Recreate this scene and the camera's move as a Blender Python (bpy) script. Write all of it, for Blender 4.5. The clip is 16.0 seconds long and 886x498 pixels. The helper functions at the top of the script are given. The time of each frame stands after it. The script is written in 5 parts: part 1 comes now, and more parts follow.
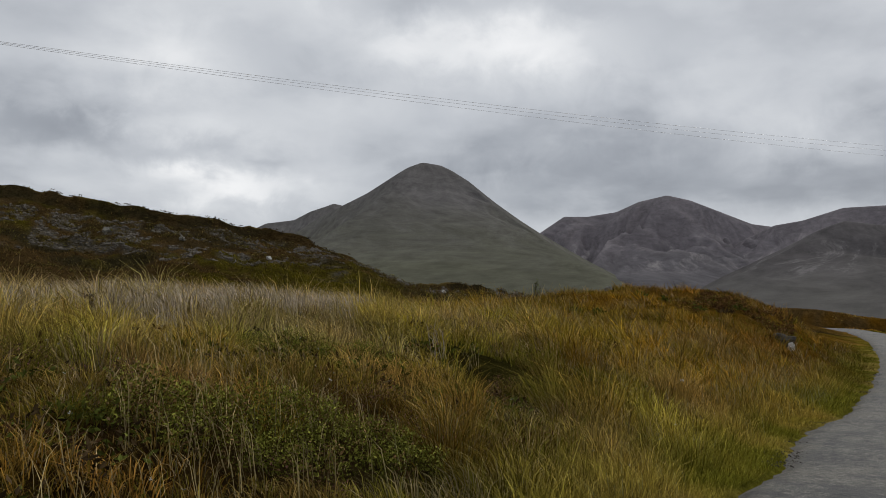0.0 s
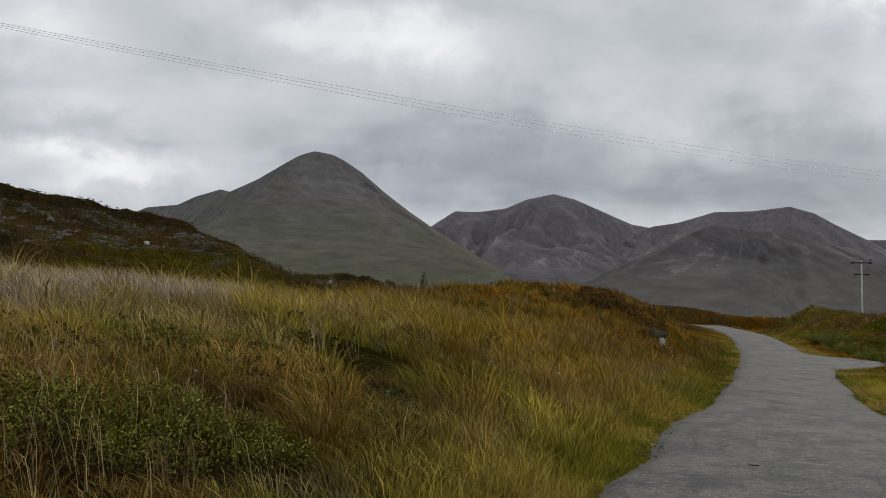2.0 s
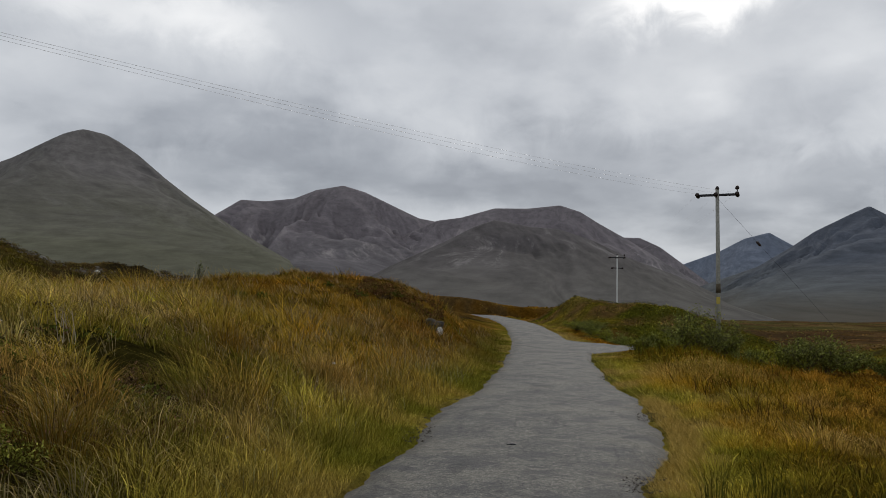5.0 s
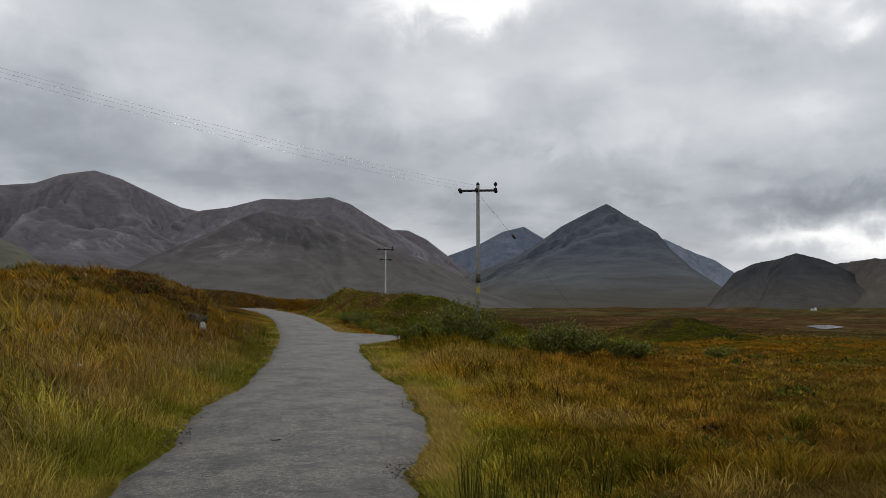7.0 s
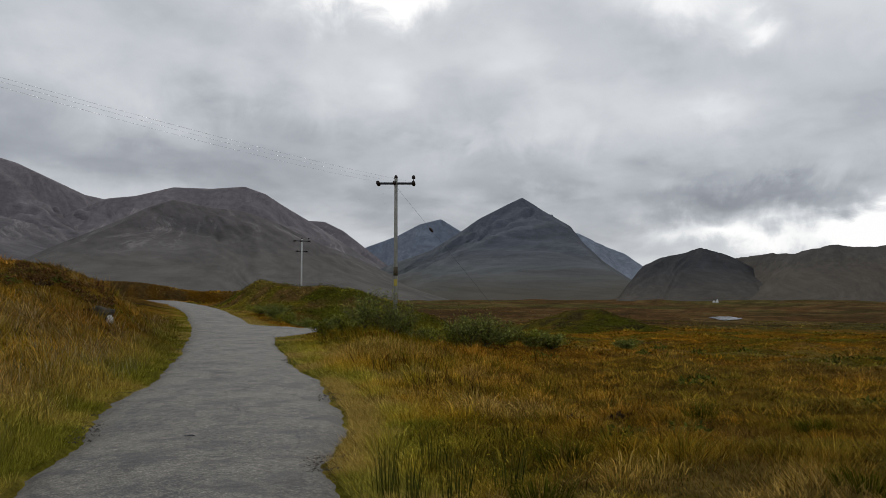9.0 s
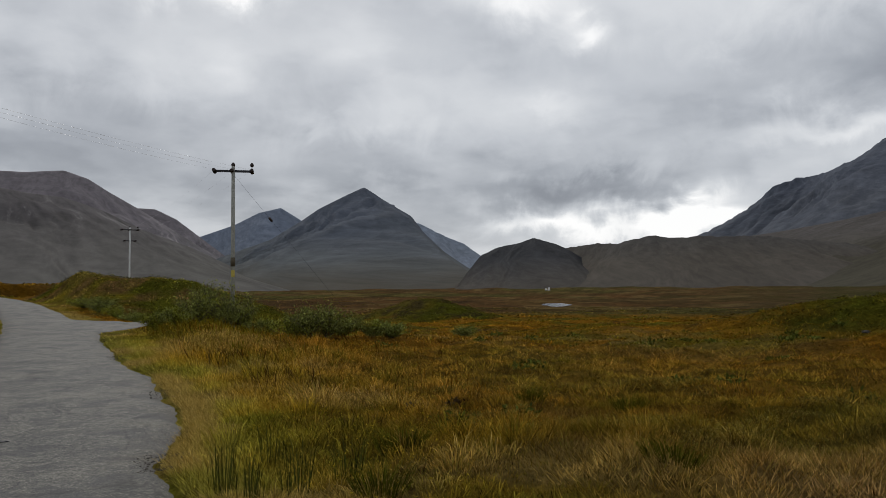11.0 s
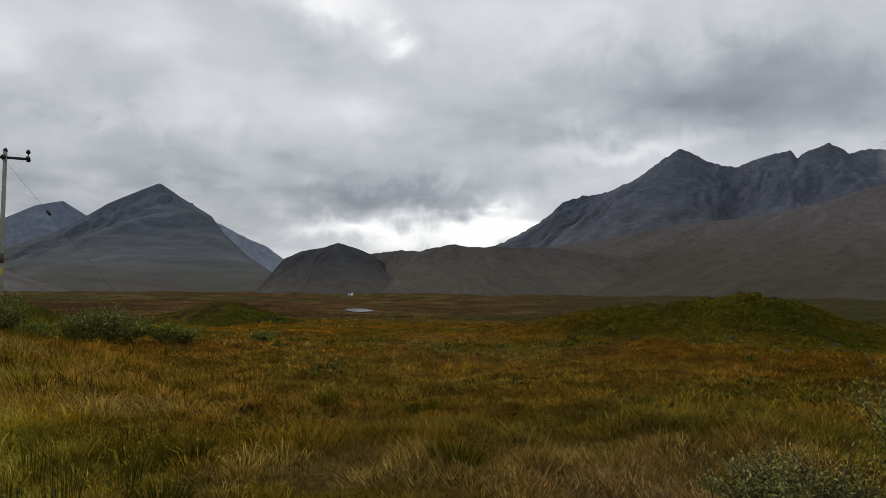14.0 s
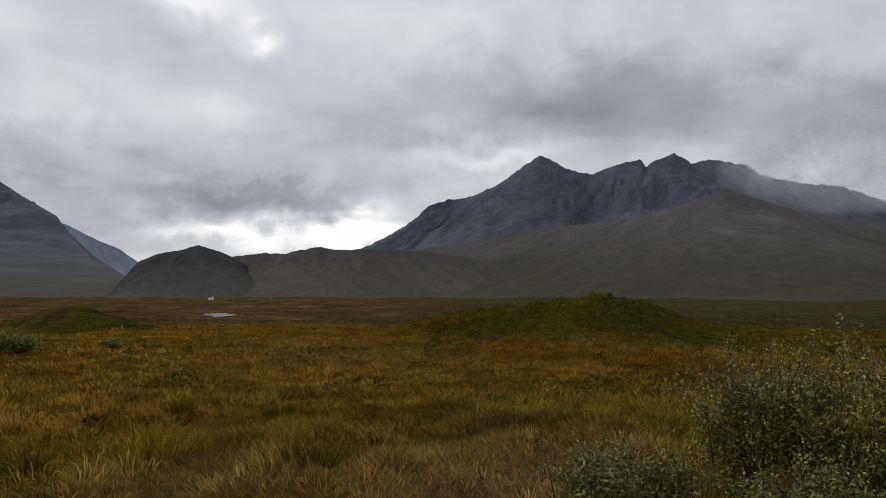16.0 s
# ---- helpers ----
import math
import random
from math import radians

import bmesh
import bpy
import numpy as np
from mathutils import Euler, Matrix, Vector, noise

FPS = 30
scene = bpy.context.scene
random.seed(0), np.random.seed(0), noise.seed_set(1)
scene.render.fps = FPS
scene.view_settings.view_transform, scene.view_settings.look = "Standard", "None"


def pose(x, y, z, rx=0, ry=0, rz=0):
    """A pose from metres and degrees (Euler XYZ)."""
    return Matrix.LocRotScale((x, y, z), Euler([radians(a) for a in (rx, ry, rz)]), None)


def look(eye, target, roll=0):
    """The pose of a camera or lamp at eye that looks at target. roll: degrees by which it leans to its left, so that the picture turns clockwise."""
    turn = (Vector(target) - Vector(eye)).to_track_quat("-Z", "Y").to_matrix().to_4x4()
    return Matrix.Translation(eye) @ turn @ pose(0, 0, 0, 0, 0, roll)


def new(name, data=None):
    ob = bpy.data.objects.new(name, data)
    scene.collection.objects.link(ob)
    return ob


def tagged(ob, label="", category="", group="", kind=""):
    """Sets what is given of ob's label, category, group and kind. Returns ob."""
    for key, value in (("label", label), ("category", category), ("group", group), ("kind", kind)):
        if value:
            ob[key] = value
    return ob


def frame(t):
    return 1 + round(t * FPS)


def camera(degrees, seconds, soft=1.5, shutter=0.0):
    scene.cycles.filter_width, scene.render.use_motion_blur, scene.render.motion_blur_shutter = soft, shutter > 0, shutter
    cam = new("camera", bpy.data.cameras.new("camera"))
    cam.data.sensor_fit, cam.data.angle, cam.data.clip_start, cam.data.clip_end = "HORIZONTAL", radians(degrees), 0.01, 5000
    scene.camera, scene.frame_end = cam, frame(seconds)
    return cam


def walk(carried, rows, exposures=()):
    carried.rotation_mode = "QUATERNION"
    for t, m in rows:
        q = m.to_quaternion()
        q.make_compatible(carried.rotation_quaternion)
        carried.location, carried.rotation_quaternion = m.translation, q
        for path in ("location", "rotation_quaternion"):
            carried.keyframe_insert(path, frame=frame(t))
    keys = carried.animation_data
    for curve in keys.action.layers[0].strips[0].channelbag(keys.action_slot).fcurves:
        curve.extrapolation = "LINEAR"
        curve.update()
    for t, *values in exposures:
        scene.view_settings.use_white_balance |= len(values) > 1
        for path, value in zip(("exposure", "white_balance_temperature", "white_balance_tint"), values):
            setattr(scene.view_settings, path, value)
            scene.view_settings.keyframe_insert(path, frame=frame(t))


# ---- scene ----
cam = camera(60.20, 16.0, soft=0.85)
PATH = (
    (0.0, pose(-0.000, 0.000, 1.594, 95.39, -0.57, -0.00)),
    (0.5, pose(0.010, 0.061, 1.585, 95.30, -0.70, -3.24)),
    (1.0, pose(0.035, 0.094, 1.583, 95.18, -1.18, -4.61)),
    (1.5, pose(0.075, 0.119, 1.587, 95.08, -1.42, -7.36)),
    (2.0, pose(0.114, 0.131, 1.586, 94.95, -1.51, -8.30)),
    (2.5, pose(0.153, 0.160, 1.585, 94.89, -1.39, -12.16)),
    (3.0, pose(0.195, 0.145, 1.580, 94.91, -1.25, -15.32)),
    (3.2, pose(0.209, 0.143, 1.579, 94.89, -1.21, -16.82)),
    (5.3, pose(0.322, 0.147, 1.565, 94.66, -0.98, -25.97)),
    (5.5, pose(0.331, 0.150, 1.564, 94.65, -0.83, -27.83)),
    (6.0, pose(0.356, 0.170, 1.562, 94.53, -0.37, -34.85)),
    (6.5, pose(0.361, 0.156, 1.568, 94.34, -0.27, -36.59)),
    (7.0, pose(0.359, 0.145, 1.573, 94.22, -0.00, -41.14)),
    (7.5, pose(0.313, 0.114, 1.579, 94.01, -0.00, -42.67)),
    (8.0, pose(0.308, 0.100, 1.586, 93.89, 0.03, -43.27)),
    (8.2, pose(0.303, 0.095, 1.588, 93.83, 0.05, -44.36)),
    (10.5, pose(0.205, 0.006, 1.610, 92.97, 0.19, -54.17)),
    (11.0, pose(0.199, -0.004, 1.615, 92.81, 0.54, -59.16)),
    (11.5, pose(0.183, -0.001, 1.620, 92.70, 0.31, -61.19)),
    (12.0, pose(0.171, 0.001, 1.618, 92.86, 0.11, -63.69)),
    (12.5, pose(0.160, -0.020, 1.618, 93.02, -0.28, -66.30)),
    (13.0, pose(0.173, -0.029, 1.615, 93.03, -0.61, -67.41)),
    (13.5, pose(0.168, -0.059, 1.613, 93.11, -0.44, -72.85)),
    (14.0, pose(0.188, -0.076, 1.614, 93.19, -0.50, -73.81)),
    (14.5, pose(0.181, -0.111, 1.611, 93.21, -0.41, -76.74)),
    (15.0, pose(0.150, -0.152, 1.609, 93.35, -0.30, -78.71)),
    (15.5, pose(0.136, -0.178, 1.608, 93.40, -0.23, -80.40)),
    (16.0, pose(0.123, -0.186, 1.608, 93.44, -0.02, -83.78)),
)
walk(cam, PATH)

# ---- world, sun ----
SUN_BEARING, SUN_HEIGHT = 42.0, 38.0


def toward(bearing, height=0.0):
    b, h = radians(bearing), radians(height)
    return Vector((math.sin(b) * math.cos(h), math.cos(b) * math.cos(h), math.sin(h)))


def wire(tree, a, b):
    tree.links.new(a, b)


def math_node(tree, op, a, b=None, clamp=False):
    n = tree.nodes.new("ShaderNodeMath")
    n.operation, n.use_clamp = op, clamp
    for i, v in enumerate((a, b)):
        if v is None:
            continue
        if isinstance(v, (int, float)):
            n.inputs[i].default_value = v
        else:
            wire(tree, v, n.inputs[i])
    return n.outputs[0]


def ramp_node(tree, fac, stops):
    n = tree.nodes.new("ShaderNodeValToRGB")
    els = n.color_ramp.elements
    while len(els) < len(stops):
        els.new(0.5)
    for e, (p, c) in zip(els, stops):
        e.position = p
        e.color = (c, c, c, 1) if isinstance(c, (int, float)) else (*c, 1)
    wire(tree, fac, n.inputs[0])
    return n.outputs[0]


def noise_node(tree, vec, scale, detail=5, rough=0.55, distort=0.0):
    n = tree.nodes.new("ShaderNodeTexNoise")
    n.inputs["Scale"].default_value, n.inputs["Detail"].default_value = scale, detail
    n.inputs["Roughness"].default_value, n.inputs["Distortion"].default_value = rough, distort
    if vec is not None:
        wire(tree, vec, n.inputs["Vector"])
    return n.outputs["Fac"]


def mix_node(tree, fac, a, b, mode="MIX"):
    n = tree.nodes.new("ShaderNodeMix")
    n.data_type, n.blend_type = "RGBA", mode
    for sock, v in ((n.inputs[0], fac), (n.inputs[6], a), (n.inputs[7], b)):
        if isinstance(v, (int, float)):
            sock.default_value = v
        elif isinstance(v, tuple):
            sock.default_value = (*v, 1)
        else:
            wire(tree, v, sock)
    return n.outputs[2]


def make_sky():
    world = bpy.data.worlds.new("overcast_sky")
    scene.world = world
    world.use_nodes = True
    t = world.node_tree
    t.nodes.clear()
    out, bg = t.nodes.new("ShaderNodeOutputWorld"), t.nodes.new("ShaderNodeBackground")
    wire(t, bg.outputs[0], out.inputs[0])
    sky = t.nodes.new("ShaderNodeTexSky")
    sky.sky_type, sky.sun_disc = "NISHITA", False
    sky.sun_elevation, sky.sun_rotation = radians(SUN_HEIGHT), radians(SUN_BEARING)
    co = t.nodes.new("ShaderNodeTexCoord").outputs["Generated"]
    sep = t.nodes.new("ShaderNodeSeparateXYZ")
    wire(t, co, sep.inputs[0])
    # the deck lies flat overhead, so its shapes crowd together towards the horizon
    flat = math_node(t, "DIVIDE", 1.0, math_node(t, "ADD", math_node(t, "MAXIMUM", sep.outputs[2], 0.0), 0.24))
    scaled = t.nodes.new("ShaderNodeVectorMath")
    scaled.operation = "SCALE"
    wire(t, co, scaled.inputs[0])
    wire(t, flat, scaled.inputs[3])
    deck = scaled.outputs[0]
    big = noise_node(t, deck, 1.15, 3, 0.5, 0.3)
    puff = noise_node(t, deck, 2.6, 6, 0.47, 0.1)
    fine = noise_node(t, co, 15.0, 6, 0.58, 0.4)
    wa = math_node(t, "MULTIPLY", math_node(t, "SUBTRACT", puff, 0.5), 13.0)
    wb = math_node(t, "MULTIPLY", math_node(t, "SUBTRACT", fine, 0.5), 5.5)
    bearing = math_node(t, "MULTIPLY", math_node(t, "ARCTAN2", sep.outputs[0], sep.outputs[1]), 57.2958)
    height = math_node(t, "MULTIPLY", math_node(t, "ARCSINE", sep.outputs[2]), 57.2958)
    bearing = math_node(t, "ADD", bearing, wa)
    height = math_node(t, "ADD", height, math_node(t, "ADD", wb, math_node(t, "MULTIPLY", wa, -0.2)))
    val = math_node(t, "ADD", math_node(t, "MULTIPLY", math_node(t, "SUBTRACT", big, 0.5), 0.34), math_node(t, "MULTIPLY", math_node(t, "SUBTRACT", puff, 0.5), 0.42))
    val = math_node(t, "ADD", val, math_node(t, "MULTIPLY", math_node(t, "SUBTRACT", fine, 0.5), 0.09))
    rag = noise_node(t, deck, 1.9, 7, 0.48, 0.0)
    val = math_node(t, "ADD", val, ramp_node(t, rag, ((0.44, 0.0), (0.5, 0.07), (0.6, 0.12))))
    val = math_node(t, "ADD", val, 0.47)
    for b, h, wide, tall, gain in BREAKS + MASSES:
        p = math_node(t, "POWER", math_node(t, "ABSOLUTE", math_node(t, "DIVIDE", math_node(t, "SUBTRACT", bearing, b), wide)), 2.0)
        q = math_node(t, "POWER", math_node(t, "ABSOLUTE", math_node(t, "DIVIDE", math_node(t, "SUBTRACT", height, h), tall)), 2.0)
        g = math_node(t, "EXPONENT", math_node(t, "MULTIPLY", math_node(t, "ADD", p, q), -1.0))
        val = math_node(t, "ADD", val, math_node(t, "MULTIPLY", g, gain))
    cloud = ramp_node(t, val, ((0.1, (0.2, 0.215, 0.25)), (0.34, (0.36, 0.383, 0.422)), (0.52, (0.53, 0.554, 0.592)),
                               (0.7, (0.68, 0.70, 0.728)), (1.0, (1.0, 1.0, 1.0))))
    skyc = mix_node(t, 1.0, sky.outputs[0], (0.1, 0.1, 0.1), "MULTIPLY")
    wire(t, mix_node(t, 0.96, skyc, cloud), bg.inputs[0])
    bg.inputs[1].default_value = 1.0


# light breaks and dark masses of the cloud deck: bearing, height, half width, half height in degrees, gain
BREAKS = ((41.5, 22.5, 5.5, 2.0, 0.85), (65, 21.5, 3.5, 2.2, 0.4), (69, 18.8, 2.0, 1.2, 0.4), (77.5, 5.1, 3.2, 1.25, 0.8), (69, 4.2, 7, 0.8, 0.42), (-21, 18.5, 6, 2.5, 0.25),
          (-3.5, 20, 6, 2, 0.2), (8, 20, 6, 2.2, 0.25), (-14, 9.3, 7, 1.3, 0.3), (-18, 14, 6, 1.6, 0.12), (87, 10.2, 6, 1.0, 0.25), (68.4, 13.4, 2.5, 1.5, 0.16),
          (95, 20.5, 14, 3, 0.12), (54, 17, 9, 4, 0.1))
MASSES = ((-26, 12.5, 6, 1.8, -0.22), (-18, 11.3, 5, 1.0, -0.12), (-1, 23.5, 9, 1.6, -0.14), (5, 10, 12, 2.0, -0.16), (17, 13, 8, 2.5, -0.12), (28, 9.5, 14, 2.8, -0.24),
          (36, 12.5, 7, 2, -0.14), (54.5, 9.4, 7, 2.0, -0.24), (70, 7.0, 7, 1.3, -0.32), (84, 14, 9, 2.6, -0.22), (92, 16, 10, 2.8, -0.15), 
          (110, 12, 9, 3, -0.18), (103, 13.5, 8, 2.5, -0.12), (44, 7, 6, 1.6, -0.12))
make_sky()
sun = new("sun", bpy.data.lights.new("sun", "SUN"))
sun.data.energy, sun.data.angle, sun.data.color = 0.9, radians(25), (1.0, 0.96, 0.9)
sun.matrix_world = look(toward(SUN_BEARING, SUN_HEIGHT) * 100, (0, 0, 0))


# ---- noise in arrays ----
def lattice(ix, iy, seed):
    h = (ix.astype(np.int64) * 374761393 + iy.astype(np.int64) * 668265263 + seed * 1442695041) & 0xFFFFFFFF
    h = ((h ^ (h >> 13)) * 1274126177) & 0xFFFFFFFF
    return ((h ^ (h >> 16)) & 0xFFFF) / 65535.0


def vnoise(x, y, seed=0):
    x, y = np.asarray(x, float), np.asarray(y, float)
    ix, iy = np.floor(x), np.floor(y)
    fx, fy = x - ix, y - iy
    fx, fy = fx * fx * (3 - 2 * fx), fy * fy * (3 - 2 * fy)
    a, b = lattice(ix, iy, seed), lattice(ix + 1, iy, seed)
    c, d = lattice(ix, iy + 1, seed), lattice(ix + 1, iy + 1, seed)
    return (a * (1 - fx) + b * fx) * (1 - fy) + (c * (1 - fx) + d * fx) * fy


def fbm(x, y, seed=0, octaves=4, gain=0.5):
    """Fractal noise about 0, within about -1 to 1."""
    s, a, tot = 0.0, 1.0, 0.0
    for k in range(octaves):
        s = s + a * (vnoise(x * 2 ** k + 17.3 * k, y * 2 ** k - 9.1 * k, seed + k) * 2 - 1)
        tot += a
        a *= gain
    return s / tot * 1.6


def cells(x, y, size, seed=0):
    """The nearest of scattered middles about one per size x size: distance in sizes, and two random values of that cell."""
    x, y = np.asarray(x, float) / size, np.asarray(y, float) / size
    ix, iy = np.floor(x), np.floor(y)
    best, ra, rb = np.full(x.shape, 9.0), np.zeros(x.shape), np.zeros(x.shape)
    for i in (-1, 0, 1):
        for j in (-1, 0, 1):
            cx, cy = ix + i, iy + j
            d = np.hypot(cx + 0.1 + 0.8 * lattice(cx, cy, seed) - x, cy + 0.1 + 0.8 * lattice(cx, cy, seed + 1) - y)
            near = d < best
            best = np.where(near, d, best)
            ra, rb = np.where(near, lattice(cx, cy, seed + 2), ra), np.where(near, lattice(cx, cy, seed + 3), rb)
    return best, ra, rb


def sstep(a, b, x):
    t = np.clip((x - a) / (b - a), 0, 1)
    return t * t * (3 - 2 * t)


def curve_at(points, x):
    p = np.array(points, float)
    return (np.interp(x, p[:, 0], p[:, 1]) + np.interp(x - 0.35, p[:, 0], p[:, 1]) + np.interp(x + 0.35, p[:, 0], p[:, 1])) / 3


# ---- the lie of the land ----
ROAD_BEARING = 31.0
AX, AY = math.sin(radians(ROAD_BEARING)), math.cos(radians(ROAD_BEARING))
LEFT_EDGE = ((-80, -1.5), (6, -1.5), (8.2, -1.42), (10, -1.28), (11.5, -1.44), (13.2, -1.36), (16.5, -0.98), (23.5, -0.9), (38, -1.05),
             (52, -1.8), (66, -3.4), (80, -6.5), (100, -14))
RIGHT_EDGE = ((-80, 1.3), (6.5, 1.22), (7.8, 1.22), (9.5, 1.76), (12, 2.0), (15.5, 2.2), (18, 1.96), (26, 2.15), (31, 2.4), (36, 2.3),
              (46, 1.7), (58, 0.6), (66, -0.6), (80, -3.6), (100, -11))


def road_coords(x, y):
    return x * AX + y * AY, x * AY - y * AX


def road_height(u):
    return curve_at(((-80, 0.3), (0, 0), (30, 0.0), (40, 0.12), (55, 0.62), (80, 1.25), (100, 1.3)), u)


def edges(u):
    wob = 0.06 * fbm(u * 0.9, u * 0 + 3.3, 5, 3)
    wob2 = 0.07 * fbm(u * 0.9, u * 0 + 8.3, 9, 3)
    return curve_at(LEFT_EDGE, u) + wob, curve_at(RIGHT_EDGE, u) + wob2


HILL_DIR = np.array((0.8998, 0.4364))
HILL_FROM = np.array((-60.0, 30.0))
HILL_CREST = ((0, 11.8), (30, 10.2), (38, 9.7), (49, 8.25), (55, 7.4), (58.3, 6.35), (62, 4.95), (63.7, 4.5), (70, 4.45), (72, 3.7), (80, 2.2), (100, 1.0))


def hill_coords(x, y):
    dx, dy = x - HILL_FROM[0], y - HILL_FROM[1]
    return dx * HILL_DIR[0] + dy * HILL_DIR[1], dx * HILL_DIR[1] - dy * HILL_DIR[0]


def bump(x, y, bearing, dist, height, wide, deep):
    c, s = math.cos(radians(bearing)), math.sin(radians(bearing))
    a = x * c - y * s
    b = x * s + y * c - dist
    return height * np.exp(-(a / wide) ** 2 - (b / deep) ** 2)


POND_AT, POND_Z = (243.0, 100.1), -5.0


def pond_radius(x, y):
    c, n = math.cos(radians(67.6)), math.sin(radians(67.6))
    dx, dy = x - POND_AT[0], y - POND_AT[1]
    return np.hypot((dx * c - dy * n) / 4.5, (dx * n + dy * c) / 26.0)


def land(x, y):
    """Height of the ground, without the road's surface."""
    x, y = np.asarray(x, float), np.asarray(y, float)
    r = np.hypot(x, y)
    u, lat = road_coords(x, y)
    el, er = edges(u)
    rz = road_height(u)
    left, right = np.maximum(el - lat, 0), np.maximum(lat - er, 0)
    near = 1 - sstep(90, 200, r)
    plain = np.interp(r, (0, 8, 19, 44, 100, 170, 256, 400, 900, 3500, 6000), (0, 0.0, -0.4, -1.0, -2.2, -3.4, -5.0, -4.8, -3.5, -9, -12))
    # meadow west of the road
    rise = 1.95 * (1 - np.exp(-(np.maximum(left - 0.5, 0) / 5.5) ** 1.3))
    meadow = rise + bump(x, y, 16, 32, 1.2, 6.0, 9.0) * sstep(0.3, 4, left) + bump(x, y, 22.5, 33, 0.75, 3.2, 7.0) * sstep(0.3, 2.6, left)
    base_l = meadow * near + plain * (1 - near)
    w, n = hill_coords(x, y)
    crest = curve_at(HILL_CREST, w)
    wob = 1.3 * fbm(w / 7, n * 0, 21, 3)
    q = n + wob
    front = np.interp(q, (-70, -6, 0, 0.35, 0.8, 2.0, 9, 16, 23), (0.2, 0.95, 1, 0.97, 0.87, 0.82, 0.5, 0.12, 0))
    hill = np.maximum(crest - 2.0, 0) * front * near
    hill = hill + 0.22 * fbm(x / 1.1, y / 1.1, 47, 3) * sstep(0.02, 0.2, front) * near
    # moor east of the road
    fall = sstep(0.6, 6, right)
    moor = plain * fall + bump(x, y, 94.4, 48, 1.45, 4.0, 6.0) + bump(x, y, 87.8, 49, 1.4, 4.6, 5.0) + bump(x, y, 98.5, 48.5, 0.95, 4.2, 5.5) + bump(x, y, 83, 48, 0.5, 3.4, 5) + bump(x, y, 94.3, 48, 0.2, 2.5, 4) + bump(x, y, 101.5, 48, 0.5, 3, 5) + 0.7 * bump(x, y, 93, 47, 1, 9, 7) * (0.5 - np.abs(fbm(x / 2.6, y / 1.6, 39, 3))) + bump(x, y, 58, 76, 2.05, 5.4, 6.0) + bump(x, y, 92, 25, 0.45, 5.0, 1.8)
    moor = moor + sstep(0.3, 4.0, right) * (bump(x, y, 35.0, 64, 3.05, 4.4, 9) + bump(x, y, 40.5, 56, 3.0, 4.6, 7) + bump(x, y, 46, 55, 0.9, 3.0, 6) + bump(x, y, 31.5, 66, 0.9, 2.6, 6))
    moor = moor + 0.75 * sstep(0.8, 4, right) * np.exp(-((u - 30) / 9) ** 2) * np.exp(-(right / 9) ** 2)
    soft = 0.05 + 40 * sstep(70, 200, u)
    side = sstep(-soft, soft, lat - (el + er) / 2)
    h = (base_l + hill) * (1 - side) + moor * side
    h = np.maximum(h, np.minimum(-12 + bump(x, y, 26.5, 118, 24, 20, 14), 2.2 + 0.3 * fbm(x / 6, y / 6, 49, 3)))
    off = np.maximum(left, right)
    h = h + rz * np.exp(-(off / 6.0) ** 2) * np.where(r < 140, 1, 0)
    amp = sstep(0.3, 5, off)
    h = h + amp * (0.12 * fbm(x / 1.3, y / 1.3, 31, 3) + 0.17 * fbm(x / 5.5, y / 5.5, 37, 3))
    h = h + amp * sstep(1.2, 4, right) * (1 - sstep(40, 80, r)) * 0.16 * (0.45 - np.abs(fbm(x / 1.7, y / 1.7, 45, 3)))
    h = h + sstep(60, 250, r) * (1 - 0.85 * np.exp(-(pond_radius(x, y) / 4.5) ** 2)) * (1.3 * fbm(x / 38, y / 38, 41, 4) + sstep(300, 900, r) * 2.5 * fbm(x / 140, y / 140, 43, 3))
    # tussocks and hummocks
    d1, a1, _ = cells(x + 0.15 * fbm(x / 0.4, y / 0.4, 61, 2), y, 0.62, 311)
    d2, a2, _ = cells(x + 0.4 * fbm(x, y, 67, 2), y, 2.1, 321)
    lump = sstep(0.5, 1.8, off) * (1 - sstep(90, 130, r))
    h = h + lump * (1 - sstep(22, 40, r)) * np.where(lat > er, 0.11, 0.17) * (0.3 + a1) * (0.55 - d1)
    h = h + lump * np.where(lat > er, 0.22, 0.14) * sstep(6, 16, r) * (0.2 + a2) * (0.5 - d2)
    inside = (lat > el) & (lat < er) & (u > -80) & (u < 100)
    pond = np.exp(-(pond_radius(x, y) / 2.0) ** 4)
    h = h * (1 - pond) + (POND_Z - 0.15) * pond
    return np.where(inside, rz - 0.06, np.where(off < 0.5, h - 0.02, h))


# ---- colours of the ground cover ----
def lerp3(a, b, t):
    return a + (b - a) * t[..., None]


GREEN, OLIVE, RUST = np.array((0.12, 0.124, 0.011)), np.array((0.235, 0.19, 0.018)), np.array((0.30, 0.14, 0.012))
GOLD = np.array((0.38, 0.235, 0.035))
STRAW, PALE, BROWN = np.array((0.40, 0.28, 0.08)), np.array((0.5, 0.385, 0.21)), np.array((0.10, 0.06, 0.02))
LIME, DARK, SCREE = np.array((0.225, 0.188, 0.028)), np.array((0.03, 0.024, 0.01)), np.array((0.17, 0.148, 0.112))


